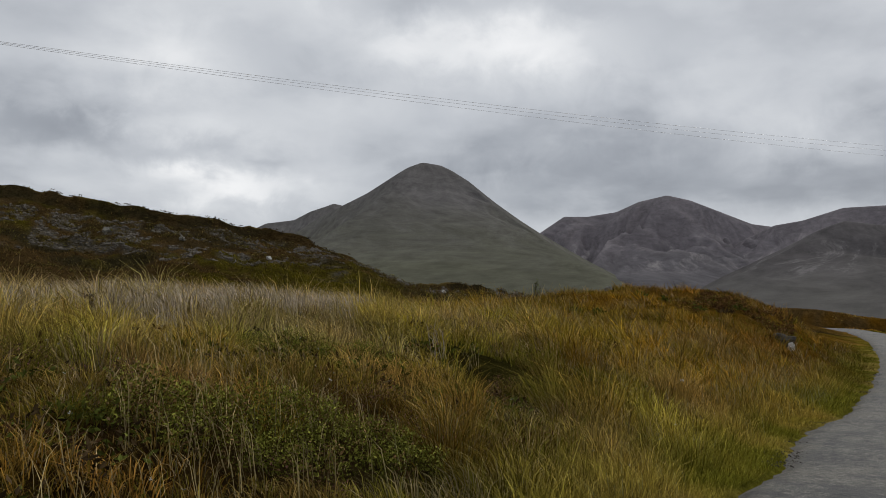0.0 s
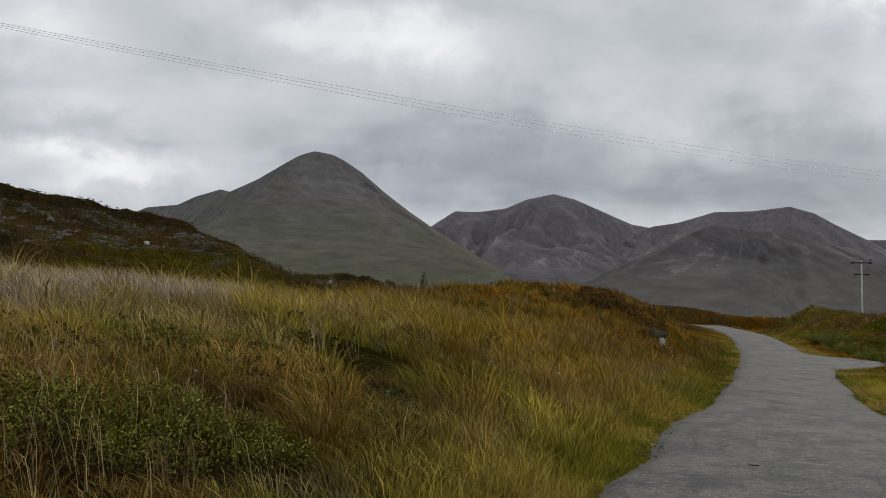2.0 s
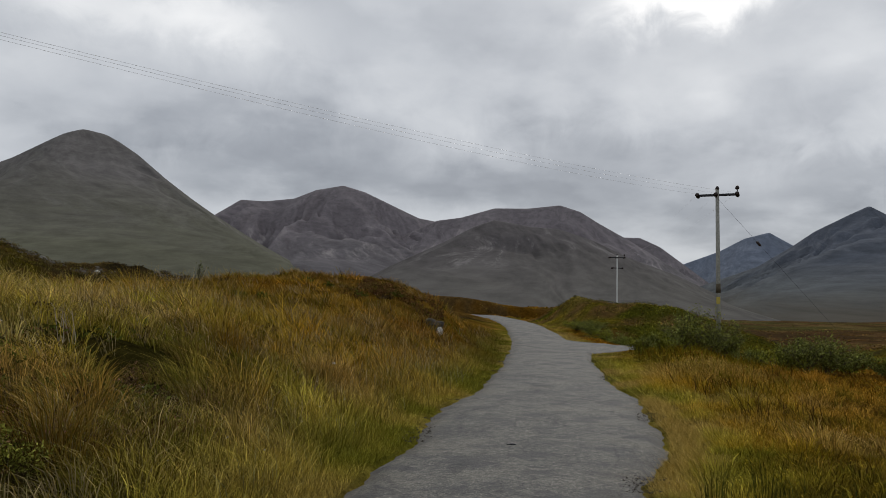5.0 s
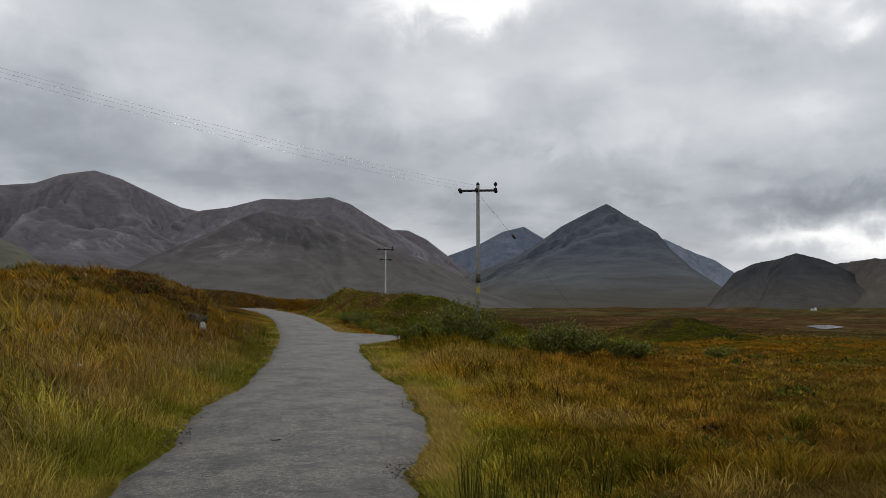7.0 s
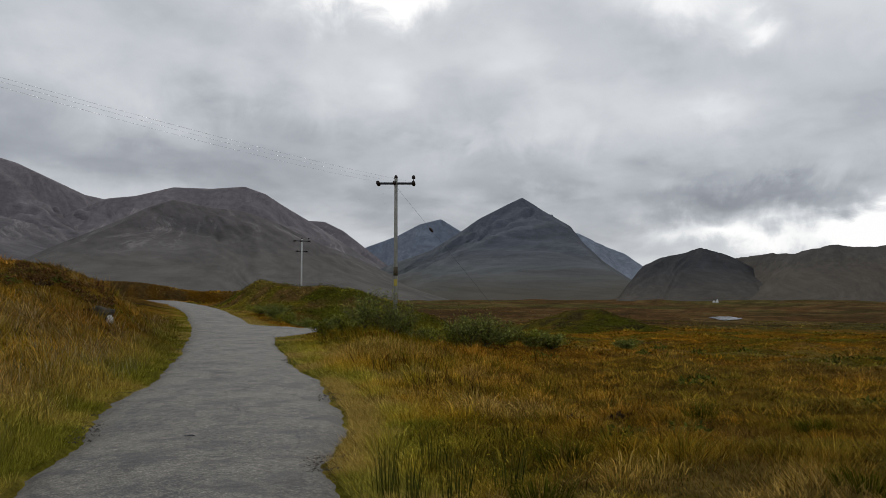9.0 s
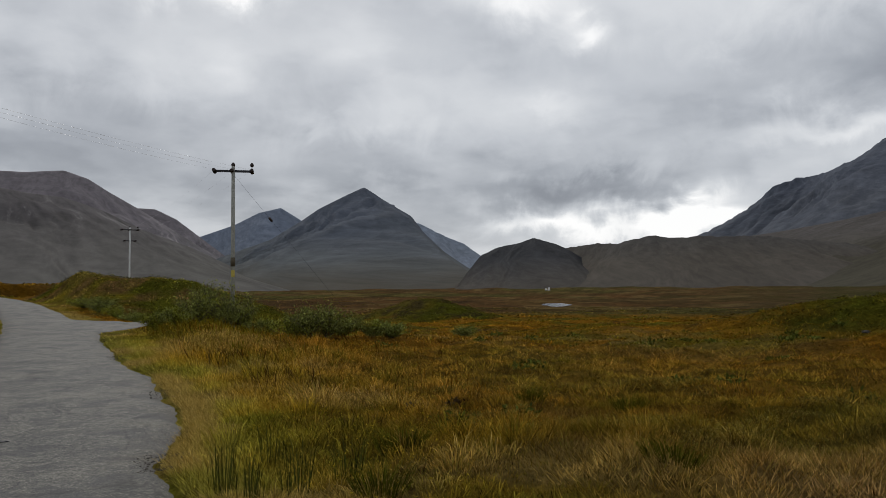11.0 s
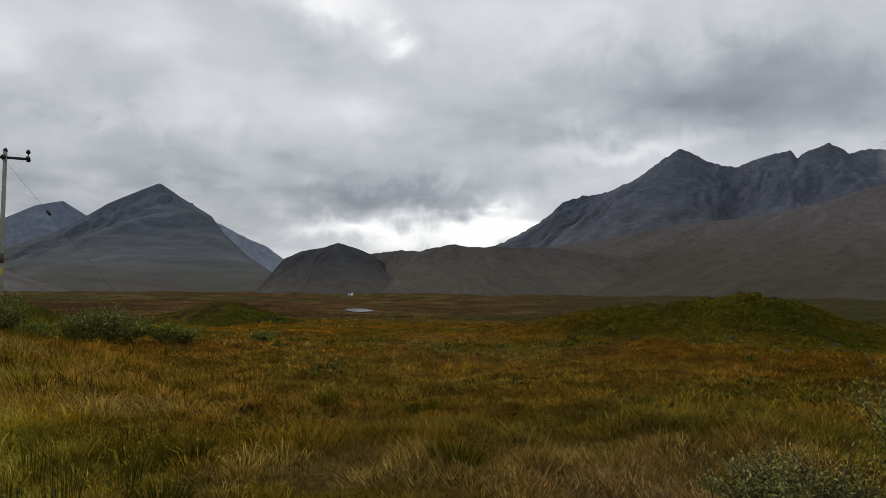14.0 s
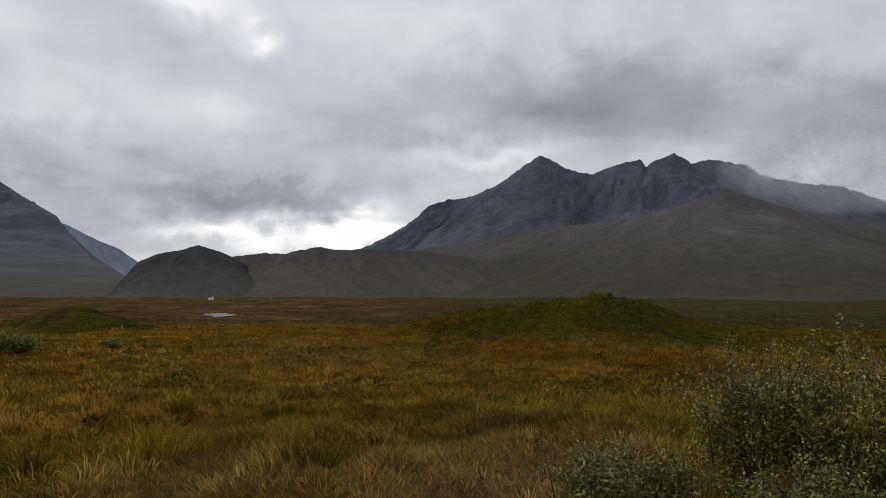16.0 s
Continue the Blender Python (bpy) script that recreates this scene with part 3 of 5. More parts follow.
def tube(bm, points, radii, sides=8):
    """A tapered tube along points."""
    rings = []
    pts = [Vector(p) for p in points]
    for k, p in enumerate(pts):
        d = (pts[min(k + 1, len(pts) - 1)] - pts[max(k - 1, 0)]).normalized()
        q = d.to_track_quat("Z", "Y")
        rings.append([bm.verts.new(p + q @ Vector((radii[k] * math.cos(2 * math.pi * i / sides), radii[k] * math.sin(2 * math.pi * i / sides), 0)))
                      for i in range(sides)])
    for a, b in zip(rings, rings[1:]):
        for i in range(sides):
            bm.faces.new((a[i], a[(i + 1) % sides], b[(i + 1) % sides], b[i])).smooth = True
    bm.faces.new(rings[0][::-1])
    bm.faces.new(rings[-1])
    return bm


def box(bm, size, at=(0, 0, 0), turn=0.0, bevel=0.0):
    g = bmesh.ops.create_cube(bm, size=1.0, matrix=Matrix.Translation(at) @ Matrix.Rotation(turn, 4, "Z") @ Matrix.Diagonal((*size, 1)))
    if bevel:
        es = list({e for v in g["verts"] for e in v.link_edges})
        bmesh.ops.bevel(bm, geom=es, offset=bevel, segments=2, affect="EDGES")
    return bm


def empty(name, at, turn=0.0):
    ob = new(name)
    ob.matrix_world = pose(*at, 0, 0, turn)
    return ob


# ---- ground ----
def build_ground():
    radii = np.concatenate(([0.0], np.geomspace(0.8, 30, 140), np.geomspace(30.3, 130, 160), np.geomspace(131, 1400, 100), np.geomspace(1450, 4700, 25)))
    fine = np.arange(-46, 126, 0.4)
    az = np.radians(np.concatenate((fine, np.arange(126, 314, 2.0))))
    rr, aa = np.meshgrid(radii, az, indexing="ij")
    x, y = rr * np.sin(aa), rr * np.cos(aa)
    v = np.stack((x, y, land(x, y)), -1).reshape(-1, 3)
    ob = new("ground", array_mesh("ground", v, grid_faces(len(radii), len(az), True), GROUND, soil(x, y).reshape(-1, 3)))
    tagged(ob, "rust and olive moorland with peat, moss and low hummocks", "ground", kind="structure")


def build_road():
    u = np.concatenate((np.arange(-60, 0, 1.0), np.arange(0, 45, 0.12), np.arange(45, 100, 0.4)))
    el, er = edges(u)
    rag = 0.06
    el, er = el + rag * fbm(u * 5.1, u * 0 + 1, 11, 4), er + rag * fbm(u * 5.1, u * 0 + 5, 13, 4)
    spur = sstep(31, 34, u) * (1 - sstep(38, 42, u))
    er = er + spur * 2.4
    k = np.linspace(0, 1, 15)
    lat = el[:, None] + (er - el)[:, None] * k
    crown = 0.05 * np.sin(np.pi * k) ** 0.6
    edge = np.where((k == 0) | (k == 1), -0.07, 0.0)
    uu = np.repeat(u[:, None], 15, 1)
    x, y = uu * AX + lat * AY, uu * AY - lat * AX
    z = road_height(uu) + crown - 0.01 + edge + 0.008 * fbm(x / 1.5, y / 1.5, 17, 3)
    beyond = np.maximum(lat - 2.6, 0) * spur[:, None]
    z = z + np.where(beyond > 0, np.maximum(land(x, y) + 0.03 - z, -0.4), 0) * sstep(0, 1, beyond)
    v = np.stack((x, y, z), -1).reshape(-1, 3)
    f = grid_faces(len(u), 15)
    wear = np.repeat((np.abs(2 * k - 1) ** 5 * 0.75)[None, :], len(u), 0).reshape(-1, 1)
    ob = new("road", array_mesh("road", v, f, ASPHALT, np.repeat(wear, 3, 1)))
    tagged(ob, "single-track road of worn grey asphalt with ragged grassy edges", "road", kind="structure")


build_ground()
build_road()


# ---- mountains ----
def mountain(name, label, dist, ridge, base, front, back, mat, rough=0.12, jag=0.0, seed=1, skew=0.0, smooth=1, low=0.25, fan=0.55, cols=240):
    """A ridge seen along bearings: (bearing, height angle) of its crest at a distance. Spurs and gullies run down
    its flanks and spread out from the summits."""
    r = np.array(ridge, float)
    b = np.radians(np.linspace(r[0, 0], r[-1, 0], cols))
    el = np.interp(np.degrees(b), r[:, 0], r[:, 1])
    ker = np.hanning(2 * smooth + 3)[1:-1]
    el = np.convolve(np.pad(el, smooth, "edge"), ker / ker.sum(), "valid")
    el = el + jag * 0.2 * fbm(np.degrees(b) * 3.1, b * 0 + 2, seed + 3, 3)
    mid = b.mean()
    # crest bends gently about a straight line
    d = dist / np.cos(b - mid) * (1 + skew * (b - mid) + 0.03 * fbm(b * 12, b * 0, seed, 2))
    x, y = d * np.sin(b), d * np.cos(b)
    top = 1.6 + d * np.tan(np.radians(el))
    fwd, side = np.array((-math.sin(mid), -math.cos(mid))), np.array((math.cos(mid), -math.sin(mid)))
    t = np.concatenate((-np.geomspace(1, 0.02, 8), np.linspace(0, 1, 60) ** 1.15))
    rise = np.maximum(top - base, 0)
    run = (b - mid) * dist
    half = cols // 13
    wide = np.hanning(2 * half + 1)
    slope = np.convolve(np.pad(np.gradient(rise, run), half, "edge"), wide / wide.sum(), "valid")
    tt, rr = np.meshgrid(t, rise, indexing="ij")
    a = np.abs(tt)
    # notches of the crest die out a little way down the flanks
    half = cols // 22
    wide = np.hanning(2 * half + 1)
    even = np.convolve(np.pad(rise, half, "edge"), wide / wide.sum(), "valid")
    rr = rr + (even[None, :] - rr) * np.clip(a * 6, 0, 1)
    reach = np.where(tt < 0, back, front) * (0.35 + 0.65 * rr / rise.max())
    prof = np.where(tt < 0, (1 - a) ** 1.2, 0.66 * (1 - a) ** 1.1 + 0.34 * (1 - a) ** 2.4)
    S, T = np.repeat(run[None, :], len(t), 0), 1.8 * rr * (1 - prof)
    spread = -np.clip(slope, -0.9, 0.9)[None, :] * fan * a * reach
    sway = 0.045 * front * fbm(S / (front * 0.3), T / (front * 0.4), seed + 7, 3) * a
    px = x[None, :] + fwd[0] * tt * reach + side[0] * (spread + sway)
    py = y[None, :] + fwd[1] * tt * reach + side[1] * (spread + sway)
    W = S + 70 * fbm(S / 260, T / 260, seed + 5, 3)
    spurs = 0.55 - np.abs(fbm(W / 330, T / 1100, seed + 9, 4, 0.55))
    rills = 0.4 - np.abs(fbm(W / 95, T / 420, seed + 11, 4, 0.6))
    knolls = fbm(W / 150, T / 150, seed + 13, 4)
    dent = np.clip(a * 5, 0, 1) * (np.exp(-(a / 0.6) ** 2) + low) * (1 - a) ** 0.5
    pz = base + rr * prof + rr * rough * dent * (0.9 * spurs + 0.6 * rills + 0.35 * knolls * (1 - a) ** 2 - 0.3)
    pz = np.where(a > 0.985, base - 15, pz)
    # no spur stands above the crest behind it
    over = np.hypot(px, py)
    cap = 1.6 + over * np.tan(np.radians(np.interp(np.arctan2(px, py), b, el) - 0.25 * np.clip(a * 8, 0, 1)))
    pz = np.where(tt > 0, np.minimum(pz, cap), pz)
    v = np.stack((px, py, pz), -1).reshape(-1, 3)
    bend = 45 * fbm(S / 240, pz / 110, seed + 19, 3)
    flow = np.stack(((S + bend) / 1000 + seed * 1.7, -1.7 * pz / 1000 + bend / 2000, np.clip((pz - base) / rise.max(), 0, 1)), -1)
    ob = new(name, array_mesh(name, v, grid_faces(len(t), len(b)), mat, flow.reshape(-1, 3)))
    return tagged(ob, label, "mountain")


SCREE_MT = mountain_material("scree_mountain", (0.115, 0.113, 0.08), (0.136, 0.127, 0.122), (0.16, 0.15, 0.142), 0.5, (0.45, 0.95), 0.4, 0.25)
# some bluish air haze is mixed into the granite, heather and gabbro colours
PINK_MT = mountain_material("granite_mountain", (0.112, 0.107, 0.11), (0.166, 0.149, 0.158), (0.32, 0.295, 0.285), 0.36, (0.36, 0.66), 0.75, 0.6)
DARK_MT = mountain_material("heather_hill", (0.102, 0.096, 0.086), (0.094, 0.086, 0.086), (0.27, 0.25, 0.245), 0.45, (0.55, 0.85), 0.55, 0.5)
# gabbro: the paler low colours include haze at the mountain's foot
BLUE_MT = mountain_material("hazed_gabbro_mountain", (0.1, 0.107, 0.108), (0.082, 0.093, 0.116), (0.12, 0.13, 0.15), 0.42, (0.3, 0.9), 0.5, 0.55, heath=0.85)
PEAK_MT = mountain_material("hazed_pinnacle_gabbro", (0.104, 0.11, 0.124), (0.084, 0.093, 0.116), (0.13, 0.138, 0.157), 0.4, (0.3, 0.95), 0.45, 0.5)
# pale blue of the distant air is painted into the rock colour
FAR_MT = mountain_material("hazed_distant_mountain", (0.13, 0.15, 0.185), (0.13, 0.152, 0.195), (0.15, 0.17, 0.205), 0.5, (0.3, 0.9), 0.4, 0.3)
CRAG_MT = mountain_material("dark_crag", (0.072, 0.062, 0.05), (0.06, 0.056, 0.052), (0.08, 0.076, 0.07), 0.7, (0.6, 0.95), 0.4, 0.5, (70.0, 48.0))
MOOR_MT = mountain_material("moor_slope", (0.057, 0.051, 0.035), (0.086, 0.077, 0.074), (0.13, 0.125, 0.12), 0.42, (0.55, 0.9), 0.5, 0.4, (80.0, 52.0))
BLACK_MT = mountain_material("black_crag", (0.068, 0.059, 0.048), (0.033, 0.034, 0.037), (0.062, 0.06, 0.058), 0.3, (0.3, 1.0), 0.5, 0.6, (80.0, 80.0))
# colours set almost wholly by painted haze
HAZE_MT = mountain_material("hazed_far_ridge", (0.19, 0.215, 0.255), (0.19, 0.22, 0.27), (0.2, 0.225, 0.26), 0.5, (0.3, 0.9), 0.3, 0.2)

mountain("mountain", "distant grey shoulder hill behind the conical scree mountain", 3300,
         ((-16, 5.5), (-13.2, 6.98), (-11.2, 7.3), (-10, 7.97), (-8.3, 8.61), (-7.7, 8.5), (-6, 8), (-3, 5), (0, 1)), -18, 900, 700, SCREE_MT, seed=11)
mountain("mountain", "conical mountain of grey scree with green lower slopes", 2600,
         ((-22, 0), (-17, 2), (-13, 5), (-9.6, 7.4), (-7.7, 8.46), (-5.8, 9.47), (-3.7, 10.87), (-2.8, 11.43), (-1.7, 11.83), (-0.3, 11.63), (0.6, 11.22),
          (1.9, 10.43), (3.8, 8.92), (5.7, 7.57), (7.2, 6.6), (9.1, 5.46), (10.7, 4.53), (12.7, 3.48), (15, 2.3), (19, 0.6), (22, -0.2)),
         -18, 1300, 700, SCREE_MT, 0.085, seed=21)
mountain("mountain", "rounded pinkish-grey granite mountain with scree gullies", 3400,
         ((3, 2), (7.2, 6.6), (9, 7.8), (10.7, 7.77), (12.8, 8.07), (14.4, 8.77), (16.4, 9.19), (18, 8.77), (19.9, 7.93), (22.1, 6.94), (23.7, 6.65), (26, 5), (30, 2)),
         -18, 1300, 700, PINK_MT, 0.32, seed=31)
mountain("mountain", "broad brown-grey dome mountain under the cloud", 3100,
         ((17, 2), (21, 5.6), (23.5, 6.78), (25.3, 7.04), (27.8, 7.77), (30.4, 7.78), (32.7, 8.02), (34.2, 7.53), (35.5, 6.7), (37.6, 5.5), (41.5, 3.0), (47, 0)),
         -18, 1000, 700, PINK_MT, 0.12, seed=41)
mountain("mountain", "small rounded peak behind the brown dome mountain", 3700,
         ((34, 4.5), (36, 5.6), (37.6, 5.64), (38.5, 5.6), (39.9, 4.93), (41.5, 3.7), (45, 1)), -18, 700, 600, PINK_MT, 0.1, seed=45)
mountain("mountain", "dark heather-brown hill with pale scree scars", 2300,
         ((12, -0.3), (16, 1.3), (18.4, 2.41), (20, 3.28), (24.2, 5.27), (26.3, 6.37), (27.8, 6.9), (30.5, 6.42), (32.7, 6.23), (35.2, 5.39), (37.7, 4.14),
          (41, 2.91), (44.9, 1.0), (49, -0.3)), -18, 1200, 600, DARK_MT, 0.2, seed=51)
mountain("mountain", "distant peak coloured blue-grey with haze", 4200, ((38, 1.5), (41.5, 3.7), (43.9, 4.58), (45.6, 5.48), (47.2, 5.87), (48.7, 4.94), (51, 4), (55, 1)), -20, 900, 350, FAR_MT, 0.1, seed=61)
mountain("mountain", "steep blue-grey pyramid mountain with craggy flank", 3000,
         ((38, 0), (42, 1.9), (43.9, 2.6), (46.4, 3.52), (48.7, 4.94), (50, 5.85), (52, 6.85), (53.3, 7.45), (54.1, 6.95), (54.7, 6.54), (56.9, 5.24), (57.4, 4.4), (59.3, 2.58),
          (61, 1.42), (64, 0)), -19, 1300, 700, BLUE_MT, 0.34, seed=71)
mountain("mountain", "distant haze-blue ridge behind the pyramid mountain", 4000, ((54, 5), (57.4, 4.75), (59.4, 3.74), (60.7, 3.21), (61.9, 2.36), (63.5, 1), (65, 0)), -20, 800, 400, HAZE_MT, 0.06, 0.1, 75)
mountain("mountain", "low dark crag-faced ridge across the moor", 1900,
         ((59.5, -0.2), (60.9, 0.5), (62, 1.6), (63.3, 2.3), (64.9, 2.6), (66, 2.8), (67.7, 2.7), (68.3, 2.75), (70.7, 3.06), (72, 2.99), (74.4, 3.55), (76.3, 3.33),
          (77.9, 3.41), (82, 3.3), (88, 2.5), (96, 0.5)), -14, 900, 500, CRAG_MT, 0.14, 0.25, 81, low=0.6)
mountain("crag", "blunt dark rock crag at the end of the low ridge", 1805,
         ((60.2, 0.0), (60.9, 0.93), (62, 2.27), (63.3, 2.89), (64.9, 3.2), (66, 3.56), (67.7, 3.03), (68.3, 2.75), (69.4, 2.1), (71, 1.2), (72.2, 0.3)), -14, 760, 120, BLACK_MT, 0.36, 0.1, 83, fan=0.15)
mountain("crag", "small dark rock outcrop on the low ridge", 1840, ((71.6, 1.2), (73, 2.7), (74.4, 3.53), (75.4, 3.4), (76.3, 3.2), (78.5, 1.6)), -5, 420, 120, BLACK_MT, 0.3, 0.15, 85, fan=0.15)
mountain("mountain", "jagged dark gabbro mountain with pinnacled crest", 3700,
         ((74, 1.5), (77.8, 3.47), (79.5, 4.32), (81.6, 5.59), (82.7, 6.64), (84.1, 7.13), (85.8, 7.32), (88.3, 8.44), (89.9, 9.62), (91.1, 10.4), (92.3, 9.74), (93.3, 9.22),
          (94.9, 8.84), (96.6, 9.47), (98.4, 9.84), (98.8, 9.23), (99.4, 9.7), (100.8, 10.14), (101.9, 9.35), (103.1, 9.6), (105.7, 9.0), (106.5, 8.29), (109.1, 7.56),
          (111.5, 7.22), (114, 6.06), (120, 4), (126, 1)), -18, 1500, 600, PEAK_MT, 0.17, 0.35, 91, cols=520)
mountain("mountain", "long brown moorland slope below the gabbro mountain", 2500,
         ((74, 1.0), (78.1, 3.0), (82.3, 3.44), (86.6, 4.11), (90.8, 4.93), (97, 5.46), (101, 6.37), (104.4, 7.42), (108.4, 5.79), (114, 4.49), (120, 3.5), (135, 0.5)),
         -13, 1700, 500, MOOR_MT, 0.03, seed=95, smooth=7, low=0.6)


# ---- power line ----
POLE_AT = (24.75, 25.6)


def build_pole(x, y, height, arm_turn, sign=True, second_arm=False, label="", wood=None):
    z = float(land(x, y))
    ob = empty("utility_pole", (x, y, z - 0.05))
    bm = tube(bmesh.new(), [(0, 0, -0.4), (0, 0, height * 0.5), (0, 0, height)], (0.1, 0.09, 0.075), 14)
    part("post", bm, wood or POLE_WOOD, ob)
    for k, top in enumerate((height - 0.32,) + ((height - 1.5,) if second_arm else ())):
        a = radians(arm_turn)
        arm = part("crossarm", box(bmesh.new(), (1.8 if k == 0 else 1.3, 0.09, 0.1), (0, 0, top), a, 0.01), STEEL_DARK, ob)
        for s in ((-0.82, -0.05, 0.82) if k == 0 else (-0.55, 0.55)):
            px, py = s * math.cos(a), s * math.sin(a)
            for side in (-1, 1):
                q = (px - side * 0.22 * math.sin(a), py + side * 0.22 * math.cos(a))
                bm = tube(bmesh.new(), [(px, py, top), (*q, top - 0.02)], (0.02, 0.02), 6)
                d = Vector((q[0] - px, q[1] - py, 0)).normalized()
                for i in range(3):
                    c = Vector((px, py, top)) + d * (0.12 + 0.09 * i)
                    tube(bm, [c, c + d * 0.02, c + d * 0.05], (0.05, 0.088, 0.05), 10)
                part("strain_insulator", bm, PORCELAIN, arm)
        if k == 0:
            for s in (0.0, 0.82):
                px, py = s * math.cos(a), s * math.sin(a)
                bm = tube(bmesh.new(), [(px, py, top), (px, py, top + 0.2), (px, py, top + 0.24), (px, py, top + 0.3), (px, py, top + 0.36), (px, py, top + 0.4)],
                          (0.02, 0.02, 0.08, 0.09, 0.06, 0.02), 10)
                part("pin_insulator", bm, PORCELAIN, arm)
    if sign:
        d = Vector((-x, -y, 0)).normalized()
        t = math.atan2(d.y, d.x) + math.pi / 2
        part("warning_sign", box(bmesh.new(), (0.16, 0.012, 0.3), (d.x * 0.105, d.y * 0.105, 2.33 - z), t, 0.003), YELLOW, ob, "yellow enamel warning plate")
        part("guard_band", tube(bmesh.new(), [(0, 0, 2.65 - z), (0, 0, 3.05 - z)], (0.104, 0.103), 14), BARK, ob, "dark anti-climb wire wrap")
    return tagged(ob, label, "pole", "power line poles")


def hang(name, a, b, sag, radius, label):
    pts = [Vector(a).lerp(Vector(b), k / 32) - Vector((0, 0, sag * 4 * (k / 32) * (1 - k / 32))) for k in range(33)]
    bm = tube(bmesh.new(), pts, [radius] * 33, 5)
    me = bpy.data.meshes.new(name)
    bm.to_mesh(me)
    bm.free()
    me.materials.append(CONDUCTOR)
    return tagged(new(name, me), label, "cable", "power line wires")


pole_z = float(land(*POLE_AT))
LINE = toward(65)
LINE_N = toward(155)
build_pole(*POLE_AT, 7.26 - pole_z, -47, True, False, "weathered wooden pole with dark insulators and yellow plate")
PAST = (POLE_AT[0] - 70 * LINE.x, POLE_AT[1] - 70 * LINE.y)
build_pole(*PAST, 7.4 - float(land(*PAST)), -65, False, False, "weathered wooden power pole beside the meadow")
POLE2 = (53.0, 70.4)
build_pole(*POLE2, 8.35 - float(land(*POLE2)), -20, False, True, "pale silvered wooden pole with two crossarms behind the knoll", PALE_WOOD)
ARM = Vector((math.cos(radians(-47)), math.sin(radians(-47)), 0))
for off, far, sag in ((-0.82, 0.75, 1.36), (0.05, -0.1, 1.34), (0.82, -0.6, 1.36)):
    a = Vector((*POLE_AT, 6.96)) + ARM * off
    hang("power_wire", a, Vector((*PAST, 7.0)) + LINE_N * far, sag, 0.0028, "thin grey overhead wire slung across the sky")
    hang("power_wire", a, Vector((*POLE2, 8.0)) + Vector((0.94, -0.34, 0)) * off, 0.6, 0.0015, "thin grey overhead wire between two poles")


def build_stay():
    d = toward(133)
    top = Vector((POLE_AT[0], POLE_AT[1], 6.75))
    end = top + d * 6.1
    end.z = float(land(end.x, end.y))
    ob = empty("stay_wire", end)
    mid = top.lerp(end, 0.27)
    part("strand", tube(bmesh.new(), [top - end, (0, 0, 0)], (0.0045, 0.0045), 6), STEEL_DARK, ob)
    dd = (end - top).normalized()
    bm = tube(bmesh.new(), [mid - end - dd * 0.13, mid - end - dd * 0.08, mid - end + dd * 0.08, mid - end + dd * 0.13], (0.03, 0.06, 0.06, 0.03), 10)
    part("stay_insulator", bm, PORCELAIN, ob)
    tagged(ob, "taut steel stay wire with dark egg insulator", "cable")


build_stay()


# ---- water, house, stones ----
def build_pond():
    a = np.linspace(0, 2 * np.pi, 72, endpoint=False)
    c, n = math.cos(radians(67.6)), math.sin(radians(67.6))
    rad = 1 + 0.25 * fbm(np.cos(a) * 1.7, np.sin(a) * 1.7, 3, 3)
    p, q = 4.5 * np.cos(a) * rad, 24 * np.sin(a) * rad
    bm = bmesh.new()
    bm.faces.new([bm.verts.new((POND_AT[0] + i * c + j * n, POND_AT[1] - i * n + j * c, POND_Z + 0.1)) for i, j in zip(p, q)][::-1])
    me = bpy.data.meshes.new("water")
    bm.normal_update()
    bm.to_mesh(me)
    bm.free()
    me.materials.append(WATER)
    tagged(new("water", me), "small still moorland pool reflecting the bright sky", "water", kind="structure")


def build_house():
    d = 780.0
    p = toward(66.92) * d
    z = float(land(p.x, p.y))
    ob = empty("house", (p.x, p.y, z), -66.85)
    ob.scale = (0.6, 0.6, 0.6)
    for x, wd, ht, k in ((-1.8, 4.2, 3.6, 0), (3.0, 3.2, 5.0, 1)):
        bm = box(bmesh.new(), (wd, 7.0, ht), (x, 0, ht / 2 - 0.6))
        r = [bm.verts.new((x + i * wd / 2, j * 3.5, ht - 0.6 + k2)) for j in (-1, 1) for i, k2 in ((-1, 0.0), (1, 0.0), (0, 2.0))]
        bm.faces.new(r[:3])
        bm.faces.new(r[3:][::-1])
        wall = part("wall", bm, WHITEWASH, ob)
        bm = bmesh.new()
        for s in (-1, 1):
            q = [(x, -3.7, ht + 1.5), (x + s * (wd / 2 + 0.25), -3.7, ht - 0.8), (x + s * (wd / 2 + 0.25), 3.7, ht - 0.8), (x, 3.7, ht + 1.5)]
            f = bm.faces.new([bm.verts.new(v) for v in q])
            ex = bmesh.ops.extrude_face_region(bm, geom=[f])
            bmesh.ops.translate(bm, vec=(0, 0, 0.15), verts=[v for v in ex["geom"] if isinstance(v, bmesh.types.BMVert)])
        part("roof", bm, SLATE, ob)
        part("window", box(bmesh.new(), (0.9, 0.08, 1.1), (x, -3.54, 1.3)), GLASS_DARK, wall)
    tagged(ob, "small far-off white gabled cottage on the moor", "house")


